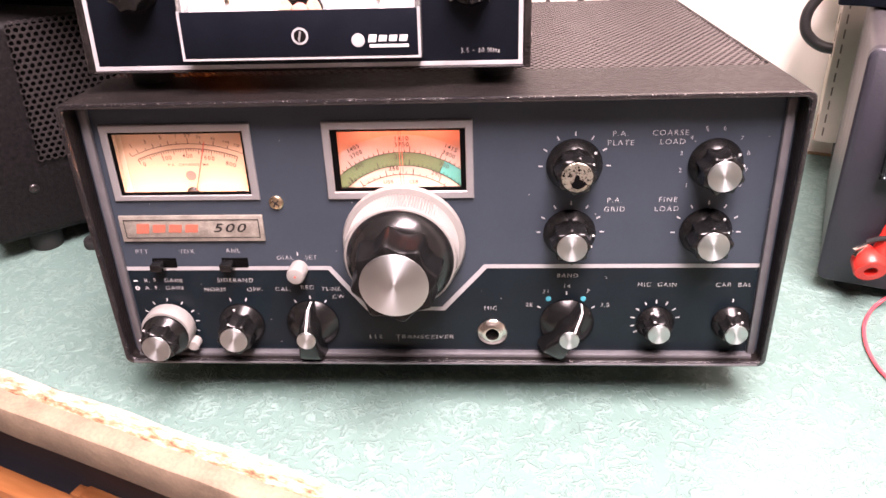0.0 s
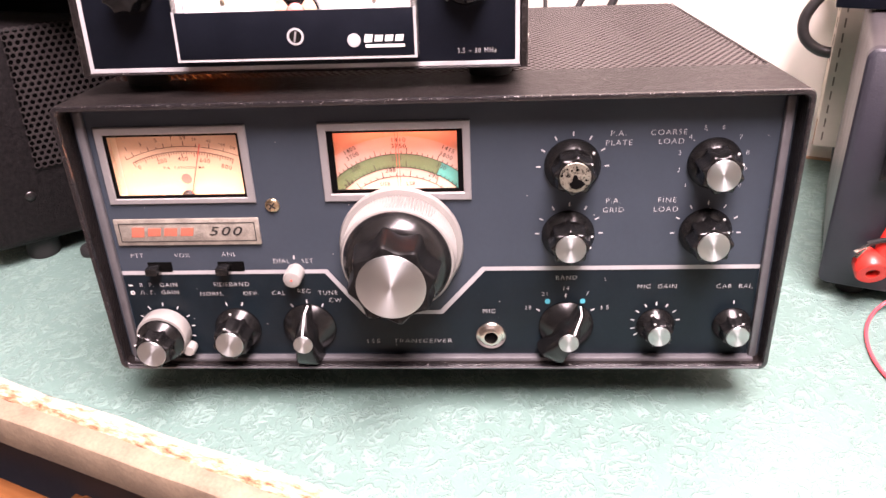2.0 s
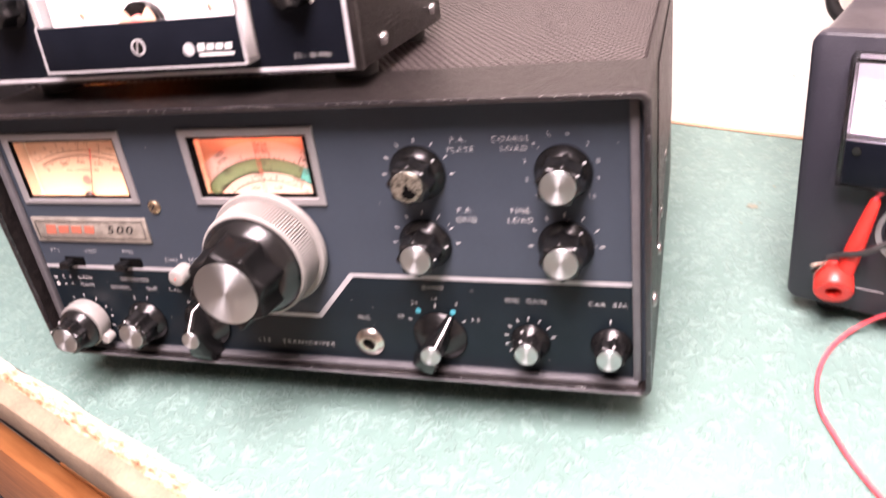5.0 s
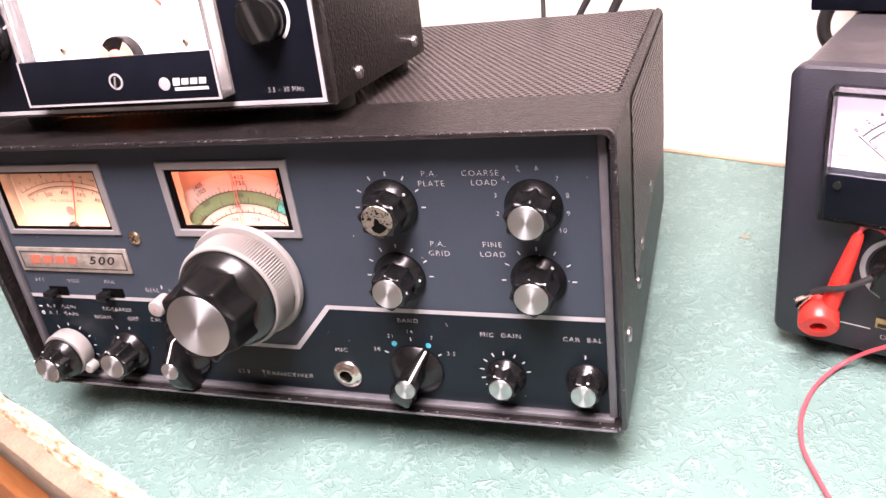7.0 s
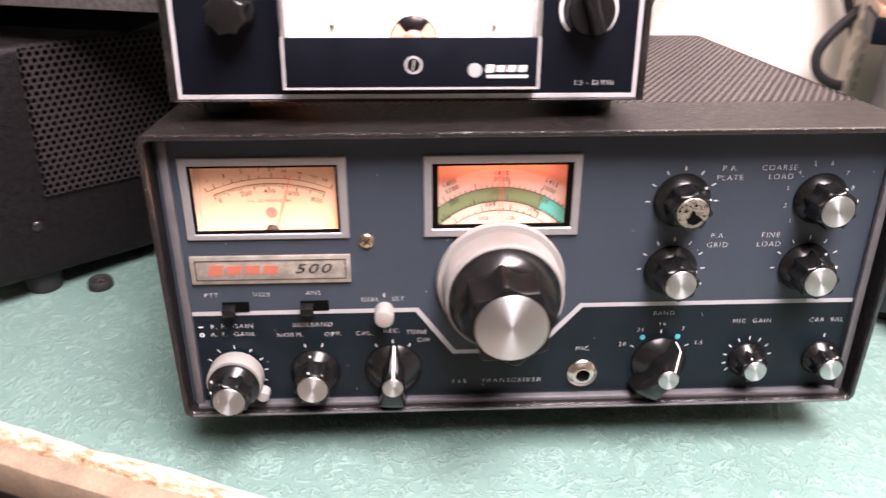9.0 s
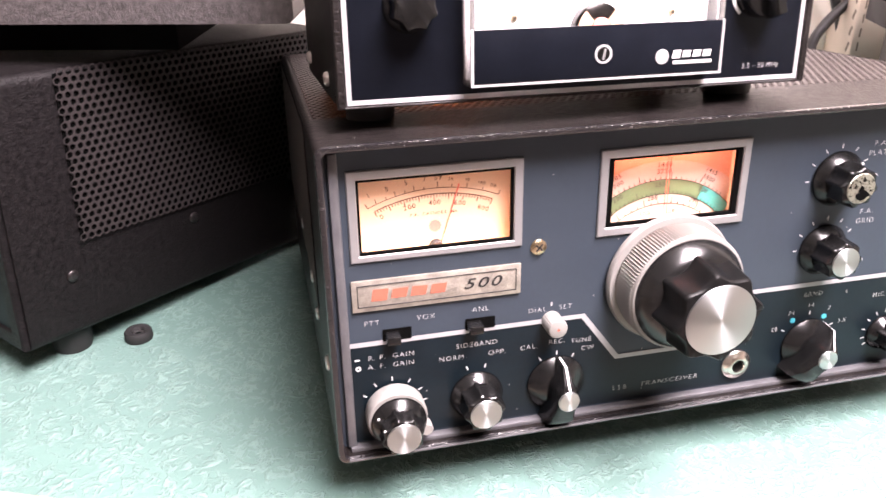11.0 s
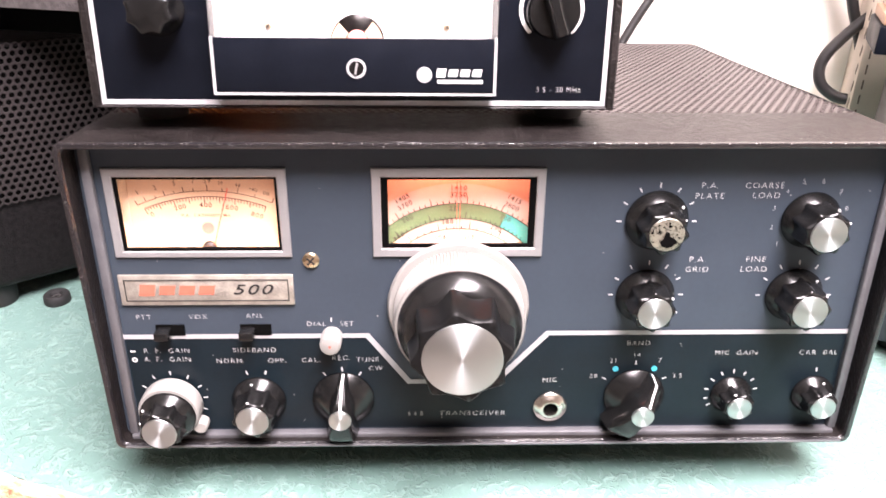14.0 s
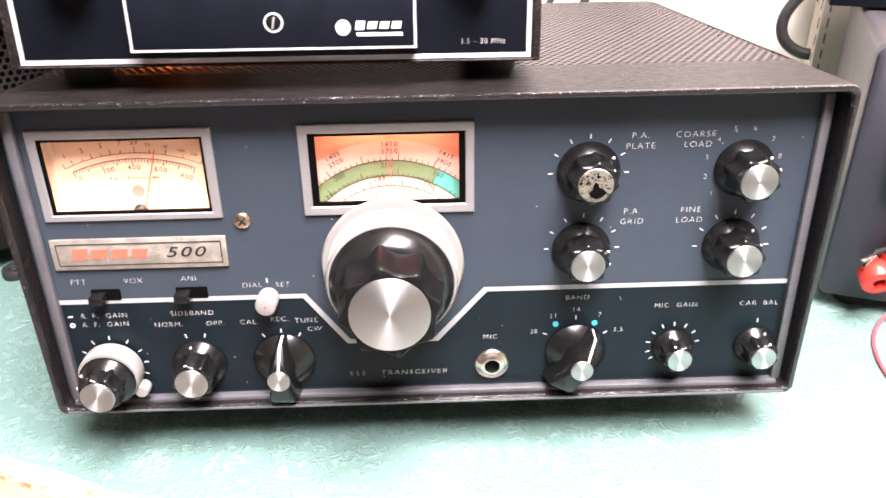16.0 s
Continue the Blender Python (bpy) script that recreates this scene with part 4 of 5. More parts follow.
    # slide switches
    for x0, x1, hx0, hx1 in ((-0.1420, -0.1298, -0.1412, -0.1352), (-0.1062, -0.0930, -0.1058, -0.0996)):
        part("switch_slot", box(x0, x1, -0.0006, 0.0003, 0.0492, 0.0545), VOID, t)
        part("switch_lever", box(hx0, hx1, -0.0070, -0.0005, 0.0500, 0.0538, 0.0006), BAKELITE, t, "black slide switch lever")
    # headset jack
    part("jack_nut", lathe([(0.0078, 0.0003), (0.0078, 0.0010), (0.0074, 0.0016), (0.0066, 0.0020), (0.0056, 0.0026), (0.0048, 0.0032), (0.0034, 0.0032), (0.0031, 0.0024), (0.0030, 0.0006)], 6 * 8, None, 0, False), NICKEL, t, "nickel microphone jack", Matrix.Translation((0.0288, 0, 0.0113)))
    part("jack_hole", lathe([(0.0032, 0.0004), (0.0032, 0.0008)], 24), VOID, t, "", Matrix.Translation((0.0288, 0, 0.0113)))


def knobs(t):
    # main tuning: back flange, knurled ivory ring, black skirt, grip and cap
    k = new("tuning_knob")
    k.parent = t
    k.empty_display_size = 0.02
    k["label"] = "large black tuning knob with knurled ivory ring"
    k.matrix_basis = Matrix.Translation((-0.0134, 0, 0.0640))
    part("flange", lathe([(0.0266, 0.0012), (0.0296, 0.0018), (0.0298, 0.0036), (0.0290, 0.0048), (0.0262, 0.0050)], 72), IVORY, k, "plain ivory back flange")
    N = 240
    prof = [(0.0258, 0.0048), (0.0264, 0.0056), (0.0264, 0.0186), (0.0262, 0.0196), (0.0258, 0.0204), (0.0252, 0.0206)]
    part("knurled_ring", lathe(prof, N, lambda a, j: 1 + (0.017 * (1 if int(a / math.tau * N + 0.5) % 2 else -1) if j in (1, 2) else 0)), IVORY, k, "knurled ivory plastic ring")
    part("skirt", lathe([(0.0250, 0.0202), (0.0251, 0.0210), (0.0247, 0.0219), (0.0216, 0.0280), (0.0180, 0.0298)], 72), SATINBLACK, k)
    part("grip", lathe([(0.0213, 0.0270), (0.0211, 0.0290), (0.0198, 0.0424), (0.0195, 0.0436), (0.0187, 0.0444), (0.0155, 0.0447)], 192, fluted(8, 0.14, -9)), GRIPBLACK, k)
    part("cap", disc(0.0153, 0.0456, 0.0012, 64), CAP, k, "turned aluminium cap")
    knob("knob", t, 0.0668, 0.1019, 0.0128, 0.0100, 0.0069, 0.0155, 8, 52, PITTED, "black knob with a pitted cap worn to bare metal")
    knob("knob", t, 0.0658, 0.0674, 0.0124, 0.0098, 0.0069, 0.0164, 8, 88, None, "black fluted knob with turned aluminium cap")
    knob("knob", t, 0.1298, 0.1019, 0.0121, 0.0101, 0.0072, 0.0166, 8, 60, None, "black fluted knob with turned aluminium cap")
    knob("knob", t, 0.1292, 0.0678, 0.0121, 0.0100, 0.0071, 0.0166, 8, 42, None, "black fluted knob with turned aluminium cap")
    knob("small_knob", t, 0.1102, 0.0173, 0.0094, 0.0075, 0.0053, 0.0116, 8, -20, None, "small black fluted knob with aluminium cap")
    knob("small_knob", t, 0.1471, 0.0174, 0.0094, 0.0075, 0.0054, 0.0120, 8, 18, None, "small black fluted knob with aluminium cap")
    knob("knob", t, -0.1014, 0.0160, 0.0121, 0.0098, 0.0070, 0.0162, 8, -10, None, "black fluted knob with turned aluminium cap")
    part("cap_residue", prism([(0.0663, 0.1034), (0.0676, 0.1028), (0.0680, 0.1012), (0.0697, 0.1004), (0.0712, 0.0990), (0.0690, 0.0971), (0.0668, 0.0966), (0.0650, 0.0973), (0.0641, 0.0990), (0.0655, 0.1003), (0.0657, 0.1019)], -0.0165, -0.0160), VOID, t, "black residue in the worn cap")
    random.seed(8)
    for i in range(16):
        a, r, q = random.uniform(-130, 130), random.uniform(0.0036, 0.0062), random.choice((0.00030, 0.00045, 0.00065))
        part("cap_pit", PIT.setdefault(q, lathe([(q, 0), (q * 0.8, 0.0002)], 8)), VOID, t, "", Matrix.Translation((0.0668 + r * math.sin(radians(a)), -0.0162, 0.1019 + r * math.cos(radians(a)))))
    pointer_knob(t, -0.0639, 0.0165, 0.0138, 0.0048, 0.0172, 3, "black pointer knob with a white index line")
    pointer_knob(t, 0.0663, 0.0172, 0.0136, 0.0048, 0.0172, 30, "black pointer knob with a white index line")
    # gain pair: ivory ring with a tab under a tall black knob
    g = new("gain_ring")
    g.parent = t
    g.empty_display_size = 0.01
    g["label"] = "ivory gain ring with a round tab"
    g.matrix_basis = Matrix.Translation((-0.1388, 0, 0.0160))
    part("ring", lathe([(0.0128, 0.0020), (0.0130, 0.0026), (0.0130, 0.0098), (0.0125, 0.0106), (0.0100, 0.0108)], 200, lambda a, j: 1 + (0.007 * (1 if int(a / math.tau * 200 + 0.5) % 2 else -1) if j in (1, 2) else 0)), IVORY, g)
    part("tab", lathe([(0.0030, 0.0040), (0.0031, 0.0048), (0.0031, 0.0088), (0.0026, 0.0096)], 24), IVORY, g, "", Matrix.Translation((0.0125, 0, -0.0082)))
    part("tab_neck", box(0.0, 0.0128, -0.0088, -0.0048, -0.0018, 0.0018, 0.0006), IVORY, g, "", Matrix.Rotation(radians(33), 4, "Y"))
    k2 = knob("knob", t, -0.1386, 0.0156, 0.0120, 0.0098, 0.0072, 0.0128, 8, -60, None, "black fluted knob with turned aluminium cap")
    k2.matrix_basis = Matrix.Translation((0, -0.0108, 0)) @ k2.matrix_basis
    # dial set
    d = new("dial_set_knob")
    d.parent = t
    d.empty_display_size = 0.01
    d["label"] = "small ribbed white dial-set knob"
    d.matrix_basis = Matrix.Translation((-0.0673, 0, 0.0488))
    part("barrel", lathe([(0.0044, 0.0002), (0.0044, 0.0088), (0.0040, 0.0096), (0.0028, 0.0100)], 96, lambda a, j: 1 + (0.02 * math.cos(24 * a) if j in (0, 1) else 0)), IVORY, d)
    part("mark", lathe([(0.0006, 0.0099), (0.0005, 0.0102)], 12), REDINK, d)


def transceiver():
    t = thing("radio_transceiver", RIG, "vintage blue-grey and black radio transceiver with lit dials on the bench", "radio")
    cabinet(t)
    front_panel(t)
    s_meter(t)
    dial(t)
    knobs(t)
    # lamp holder under the punched top
    part("lamp_tray", box(-0.135, -0.045, 0.037, 0.085, 0.1120, 0.1130), LINING, t, "pale tray lit by the pilot bulb")
    part("pilot_bulb", lathe([(0.0005, -0.004), (0.003, -0.002), (0.004, 0.002), (0.003, 0.005), (0.0005, 0.007)], 16), TUBE, t, "glowing pilot bulb", Matrix.Translation((-0.112, 0.050, 0.1180)))
    return t


# ---------------------------------------------------------------- watt meter on the transceiver
def wattmeter():
    W, H, D = 0.195, 0.118, 0.122
    u = thing("watt_meter", CAB @ pose(-0.151, 0.0005, 0.1474, -1.0, 0.4, 0.8), "black watt meter with a white scale standing on the transceiver", "meter")
    part("case", box(-0.0026, W + 0.0026, 0.0032, D, -0.0004, H + 0.0026, 0.0016), CRACKLE, u, "black crackle-painted steel case")
    part("case_rim", frame_plate(-0.0026, W + 0.0026, -0.0004, H + 0.0026, 0.0006, W - 0.0006, 0.0006, H - 0.0006, -0.0016, 0.0030, 0.0006), CRACKLE, u, "black rim of the case round the face")
    part("face", box(0.0008, W - 0.0008, -0.0006, 0.0030, 0.0008, H - 0.0008, 0.0003), FACEBLACK, u, "satin black face plate")
    part("face_border", frame_plate(0.0009, W - 0.0009, 0.0009, H - 0.0009, 0.0028, W - 0.0028, 0.0028, H - 0.0028, -0.0009, -0.0004, 0.0001), SILVER, u, "silver border line")
    x0, x1, z0, z1, d = 0.0462, 0.1503, 0.0066, 0.1050, 0.0110
    # walls of the clear meter body
    part("meter_rim", frame_plate(x0, x1, z0, z1, x0 + 0.0022, x1 - 0.0022, z0 + 0.0018, z1 - 0.0022, -d, -0.0007, 0.0005), PALEPLASTIC, u, "pale clear plastic meter rim")
    part("meter_card", box(x0 + 0.0023, x1 - 0.0023, -0.0014, -0.0008, z0 + 0.0019, z1 - 0.0023), METERWHITE, u, "bright white meter scale")
    for xa, xb, za, zb in ((x0, x0 + 0.0011, z0 + 0.0010, 0.0275), (x1 - 0.0011, x1, z0 + 0.0010, 0.0275), (x0, x1, z0, z0 + 0.0009)):
        part("cover_line", box(xa, xb, -d - 0.0006, -d - 0.0001, za, zb), SILVER, u, "silver line round the lower cover")
    part("meter_cover", box(x0 + 0.0012, x1 - 0.0012, -d - 0.0008, -d + 0.0012, z0 + 0.0012, 0.0272, 0.0003), FACEBLACK, u, "black lower cover")
    g = part("meter_glass", box(x0 + 0.0023, x1 - 0.0023, -d + 0.0014, -d + 0.0022, 0.0273, z1 - 0.0023), GLASS, u)
    g.visible_shadow = False
    part("red_arc", ring(0.0440, 0.0456, 18, 46, -0.0018, 0.0920, 0.0150), REDINK, u)
    part("scale_arc", ring(0.0405, 0.0408, -46, 46, -0.0018, 0.0920, 0.0150), BLACKINK, u)
    for i in range(19):
        a = -45 + 5 * i
        tick(0.0920 + 0.0425 * math.sin(radians(a)), 0.0150 + 0.0425 * math.cos(radians(a)), a, u, 0.003, 0.0003, BLACKINK, -0.0018)
    for a0, a1 in ((-84, -42), (38, 84)):
        part("coil_cover", ring(0.0045, 0.0094, a0, a1, -0.0084, 0.0990, 0.0252, 12, 0.0006), TAN, u, "tan coil cover")
    part("movement", lathe([(0.0100, 0.0014), (0.0100, 0.0060), (0.0085, 0.0072), (0.003, 0.0076)], 32), MOVEMENT, u, "dark metal meter movement", Matrix.Translation((0.0990, 0, 0.0252)))
    part("movement_core", lathe([(0.0036, 0.0070), (0.0036, 0.0086), (0.0024, 0.0092)], 24), EMBLEM, u, "", Matrix.Translation((0.0990, 0, 0.0262)))
    for x in (0.0660, 0.1320):
        screw(x, 0.0305, 0.0014, u, BRASS, Matrix.Translation((0, -0.0014, 0)), "card_screw")
    part("adjuster_ring", ring(0.0027, 0.0036, 0, 360, -d - 0.0012, 0.0987, 0.0165, 40, 0.0004), SILVER, u, "white ring round the zero adjuster")
    part("adjuster", lathe([(0.0026, 0.0118), (0.0024, 0.0124)], 24), BAKELITE, u, "", Matrix.Translation((0.0987, 0, 0.0165)))
    part("adjuster_slot", box(-0.0004, 0.0004, -0.0129, -0.0123, -0.0021, 0.0021), ALU, u, "", Matrix.Translation((0.0987, 0, 0.0165)) @ Matrix.Rotation(radians(12), 4, "Y"))
    part("maker_disc", lathe([(0.0029, 0.0119), (0.0028, 0.0121)], 28), SILVER, u, "grey emblem disc", Matrix.Translation((0.1236, 0, 0.0143)))
    for i in range(4):
        x, h = 0.1278 + i * 0.0044, (0.0016 if i == 0 else 0.0013)
        part("maker_mark", prism([(x, 0.0150 - h), (x + 0.0034, 0.0150 - h), (x + 0.0040, 0.0150 + h), (x + 0.0006, 0.0150 + h)], -d - 0.0011, -d - 0.0007), WHITEINK, u)
    part("maker_mark", box(0.1284, 0.1452, -d - 0.0011, -d - 0.0007, 0.0112, 0.0125), WHITEINK, u)
    text("3.5 – 30 MHz", 0.1755, 0.0072, 0.0031, u, WHITEINK, -0.0011, squeeze=0.85)
    # range switch and calibration knob
    knob("range_knob", u, 0.0258, 0.0362, 0.0100, 0.0092, 0.0001, 0.0135, 8, -115, BAKELITE, "black fluted range knob")
    for a, wds, dx, dz in ((-62, "200", -0.0038, 0.0014), (-32, "1000", -0.0038, 0.0017), (0, "2000", -0.0002, 0.0028), (32, "FWD", 0.0030, 0.0019), (62, "REF", 0.0034, 0.0012)):
        x, z = 0.0252 + 0.0116 * math.sin(radians(a)), 0.0370 + 0.0116 * math.cos(radians(a))
        tick(x, z, a, u, 0.0026, 0.0010, None, -0.0010)
        text(wds, x + dx, z + dz, 0.0036, u, WHITEINK, -0.0011, squeeze=0.66)
    text("POWER", 0.0190, 0.0575, 0.0032, u, WHITEINK, -0.0011, squeeze=0.85)
    for x0_, x1_, z0_, z1_ in ((0.0070, 0.0075, 0.0422, 0.0550), (0.0070, 0.0086, 0.0422, 0.0427), (0.0318, 0.0323, 0.0505, 0.0550), (0.0422, 0.0427, 0.0428, 0.0550), (0.0412, 0.0427, 0.0428, 0.0433)):
        part("bracket_line", box(x0_, x1_, -0.0011, -0.0007, z0_, z1_), WHITEINK, u)
    k = new("calibration_knob")
    k.parent = u
    k.empty_display_size = 0.01
    k["label"] = "glossy black round knob with a thumb bar"
    k.matrix_basis = Matrix.Translation((0.1712, 0, 0.0366)) @ Matrix.Rotation(radians(-18), 4, "Y")
    part("body", lathe([(0.0098, 0.0012), (0.0099, 0.0020), (0.0097, 0.0072), (0.0090, 0.0084), (0.0060, 0.0088)], 48), BAKELITE, k)
    bar = [[(-w, -0.0080, z), (-w * 0.9, -h * 0.9, z), (-w * 0.5, -h, z), (w * 0.5, -h, z), (w * 0.9, -h * 0.9, z), (w, -0.0080, z)]
           for z, w, h in ((-0.0094, 0.0030, 0.0120), (-0.0080, 0.0032, 0.0150), (0.0, 0.0026, 0.0154), (0.0080, 0.0032, 0.0150), (0.0094, 0.0030, 0.0120))]
    part("thumb_bar", loft(bar, True), BAKELITE, k)
    part("knob_scale", ring(0.0108, 0.0122, -138, 138, -0.0011, 0.1712, 0.0372, 60, 0.0003), WHITEINK, u, "white arc round the knob")
    for s, turn in ((W + 0.0026, 90), (-0.0026, -90)):
        for y, z in ((0.027, 0.0078), (0.104, 0.0085)):
            screw(0, 0, 0.0030, u, STEEL, Matrix.Translation((s, y, z)) @ Matrix.Rotation(radians(turn), 4, "Z"), "side_screw", True, 0.0022)
    for x in (0.0140, 0.1815):
        for y, h in ((0.030, 0.0092), (0.105, 0.0082)):
            part("foot", lathe([(0.0100, -0.0004), (0.0105, h * 0.5), (0.0100, h)], 28), RUBBER, u, "", Matrix.Translation((x, y, 0)) @ pose(0, 0, 0, 90))
    return u


# ---------------------------------------------------------------- power unit with speaker, and the set on top of it
def speaker_unit():
    W, D, H = 0.33, 0.245, 0.152
    s = thing("speaker_power_unit", pose(-0.3195, 0.1338, 0.0175, -3.0, 0, -49), "black crackle-painted power unit with punched side and tan speaker grille", "speaker")
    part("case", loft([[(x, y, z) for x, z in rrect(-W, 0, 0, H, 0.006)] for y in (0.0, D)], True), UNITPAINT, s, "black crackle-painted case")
    m = Matrix(((0, 0, 1, 0.0006), (1, 0, 0, 0), (0, 1, 0, 0), (0, 0, 0, 1)))
    part("side_mesh", holes(0.037, 0.240, 0.0560, 0.1520, 0.0046, 0.00185, 0.0006), SPEAKERSTEEL, s, "punched steel side", Matrix.Translation((0.0016, 0, 0)) @ m)
    # no open inside: a black sheet gives the holes their darkness
    part("hole_shade", box(0.0003, 0.0010, 0.038, 0.2375, 0.057, 0.1500), VOID, s)
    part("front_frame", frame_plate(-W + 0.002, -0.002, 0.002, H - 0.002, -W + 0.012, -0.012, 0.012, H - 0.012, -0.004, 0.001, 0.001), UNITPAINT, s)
    part("grille", box(-W + 0.0122, -0.0122, -0.0022, -0.0002, 0.058, H - 0.0122), GRILLE, s, "tan woven speaker grille")
    part("lower_panel", box(-W + 0.0122, -0.0122, -0.0026, -0.0002, 0.0122, 0.0565), FACEBLACK, s)
    part("grille_trim", box(-W + 0.0122, -0.0122, -0.0032, -0.0003, 0.0566, 0.0579), ALU, s)
    part("emblem", lathe([(0.008, 0.0027), (0.008, 0.0036), (0.006, 0.0040)], 28), GOLD, s, "round gold emblem", Matrix.Translation((-0.030, 0, 0.035)))
    for y, z in ((0.030, 0.0372), (0.1145, 0.0470), (0.200, 0.0540)):
        screw(0, 0, 0.0034, s, DARKSCREW, Matrix.Translation((0, y, z)) @ Matrix.Rotation(radians(90), 4, "Z"), "side_screw", False)
    for x in (-0.018, -W + 0.02):
        for y, h in ((0.032, 0.0160), (0.215, 0.0057)):
            part("foot", lathe([(0.0115, -0.0004), (0.0115, h * 0.8), (0.0105, h)], 28), RUBBER, s, "", Matrix.Translation((x, y, 0)) @ pose(0, 0, 0, 90))
    return s


def upper_set():
    s = thing("equipment_case", pose(-0.161, 0.136, 0.1895, 0, 0, -14), "dark grey crackle-painted equipment case standing on the power unit", "equipment case")
    W, D, H = 0.37, 0.21, 0.13
    part("case", loft([[(x, y, z) for x, z in rrect(-W, 0, 0, H, 0.004)] for y in (0.0, D)], True), GREYCRACKLE, s, "dark grey crackle-painted steel case")
    # near-black block added in place of the deep shade under the case
    part("gap_shade", box(-W + 0.004, -0.068, 0.0240, D - 0.004, -0.0182, -0.0004, 0.001), VOID, s, "added black block standing in for the shade under the case")
    screw(-0.118, 0.020, 0.0034, s, STEEL, None, "case_screw", False)
    return s


def hex_nut():
    n = thing("rubber_foot", pose(-0.2697, 0.1665, 0.0), "loose small black rubber foot lying on the bench", "rubber foot")
    part("body", lathe([(0.0034, 0.0000), (0.0080, 0.0000), (0.0084, 0.0012), (0.0082, 0.0050), (0.0074, 0.0062), (0.0042, 0.0060), (0.0034, 0.0046), (0.0034, 0.0006)], 32, None, 0, False), RUBBER, n, "", pose(0, 0, 0, -90))
    part("washer", lathe([(0.0042, 0.0030), (0.0042, 0.0036), (0.0018, 0.0036)], 24, None, 0, False), STEEL, n, "dull metal washer", pose(0, 0, 0, -90))


# ---------------------------------------------------------------- bench power supply, leads, and what stands behind
def power_supply():
    W, D, H = 0.165, 0.142, 0.146
    p = thing("bench_power_supply", pose(0.2308, 0.1025, 0.0104, 0, 0, EDGE_TURN), "charcoal bench power supply with an analogue meter", "power supply")
    part("case", loft([[(x, y, z) for x, z in rrect(0.0012, W - 0.0012, 0.0012, H - 0.0012, 0.005)] for y in (0.006, D)], True), PSUTOP, p, "dusty charcoal metal cover")
    part("front", loft([[(x, y, z) for x, z in rrect(i, W - i, i, H - i, 0.006)] for i, y in ((0.0, 0.008), (0.0, 0.0012), (0.0012, 0.0))], True), PSUPAINT, p, "charcoal front plate with rounded edge")
    # meter
    x0, x1, z0, z1 = 0.0190, 0.1080, 0.0755, 0.1385
    part("meter_rim", frame_plate(x0, x1, z0, z1, x0 + 0.0022, x1 - 0.0022, z0 + 0.002, z1 - 0.002, -0.0100, 0.0, 0.0006), FROST, p, "clear plastic meter rim")
    part("meter_card", box(x0 + 0.0023, x1 - 0.0023, -0.0020, -0.0006, 0.1000, z1 - 0.0021), PSUCARD, p, "lilac-white scale")
    part("meter_cover", box(x0 + 0.0023, x1 - 0.0023, -0.0098, -0.0006, z0 + 0.0021, 0.0998, 0.0004), FACEBLACK, p, "black lower cover")
    g = part("meter_glass", box(x0 + 0.0023, x1 - 0.0023, -0.0096, -0.0088, 0.1000, z1 - 0.0021), GLASS, p)
    g.visible_shadow = False
    cx, cz, y = 0.0605, 0.0935, -0.0023
    for r in (0.0358, 0.0325):
        part("scale_arc", ring(r - 0.00025, r + 0.00025, -50, 50, y, cx, cz), BLACKINK, p)
    for i in range(41):
        a = -50 + 2.5 * i
        for r, l in ((0.0358, 0.0022 if i % 4 == 0 else 0.0014), (0.0325, -(0.0022 if i % 4 == 0 else 0.0014))):
            tick(cx + (r + l / 2) * math.sin(radians(a)), cz + (r + l / 2) * math.cos(radians(a)), a, p, abs(l), 0.0003, BLACKINK, y)
    for wds, a, r in (("0", -50, 0.0396), ("2", -41, 0.0396), ("4", -32, 0.0396), ("6", -23, 0.0396), ("8", -14, 0.0396), ("10", -5, 0.0396), ("0", -50, 0.0285), ("5", -39, 0.0285), ("10", -28, 0.0285), ("15", -16, 0.0285), ("20", -4, 0.0285)):
        text(wds, cx + r * math.sin(radians(a)), cz + r * math.cos(radians(a)), 0.0029, p, BLACKINK, y, turn=a, name="scale_figure")
    for z, w in ((0.1062, 0.013), (0.1040, 0.009)):
        part("small_print", box(0.0235, 0.0235 + w, -0.0024, -0.0020, z, z + 0.0011), SILVER, p)
    part("needle", box(-0.0002, 0.0002, -0.0002, 0.0002, 0.004, 0.0375), BLACKINK, p, "thin black needle", Matrix.Translation((cx, -0.0050, cz)) @ Matrix.Rotation(radians(-50), 4, "Y"))
    part("cover_screw", lathe([(0.0022, 0.0098), (0.0020, 0.0106)], 20), BAKELITE, p, "", Matrix.Translation((x0 + 0.0075, 0, 0.0950)))
    part("zero_adjuster", lathe([(0.0036, 0.0098), (0.0034, 0.0108)], 24), BAKELITE, p, "", Matrix.Translation((cx, 0, 0.0860)))
    # voltage knob with its silver ring
    part("knob_ring", ring(0.0155, 0.0180, 0, 360, -0.0016, 0.0560, 0.0510, 60, 0.0014), ALU, p, "silver ring round the knob")
    knob("voltage_knob", p, 0.0560, 0.0510, 0.0140, 0.0120, 0.0080, 0.0150, 8, 20, BAKELITE, "black voltage knob")
    part("label_plate", box(0.0480, 0.0680, -0.0006, 0.0001, 0.0170, 0.0225), GOLD, p, "small yellowed label")
    part("label_bar", box(0.0490, 0.0672, -0.0009, -0.0005, 0.0176, 0.0196), BLACKINK, p)
    text("OUTPUT", 0.0590, 0.0120, 0.0038, p, WHITEINK, -0.0006)
    part("panel_line", box(0.0260, 0.0460, -0.0005, 0.0001, 0.0150, 0.0154), SILVER, p)
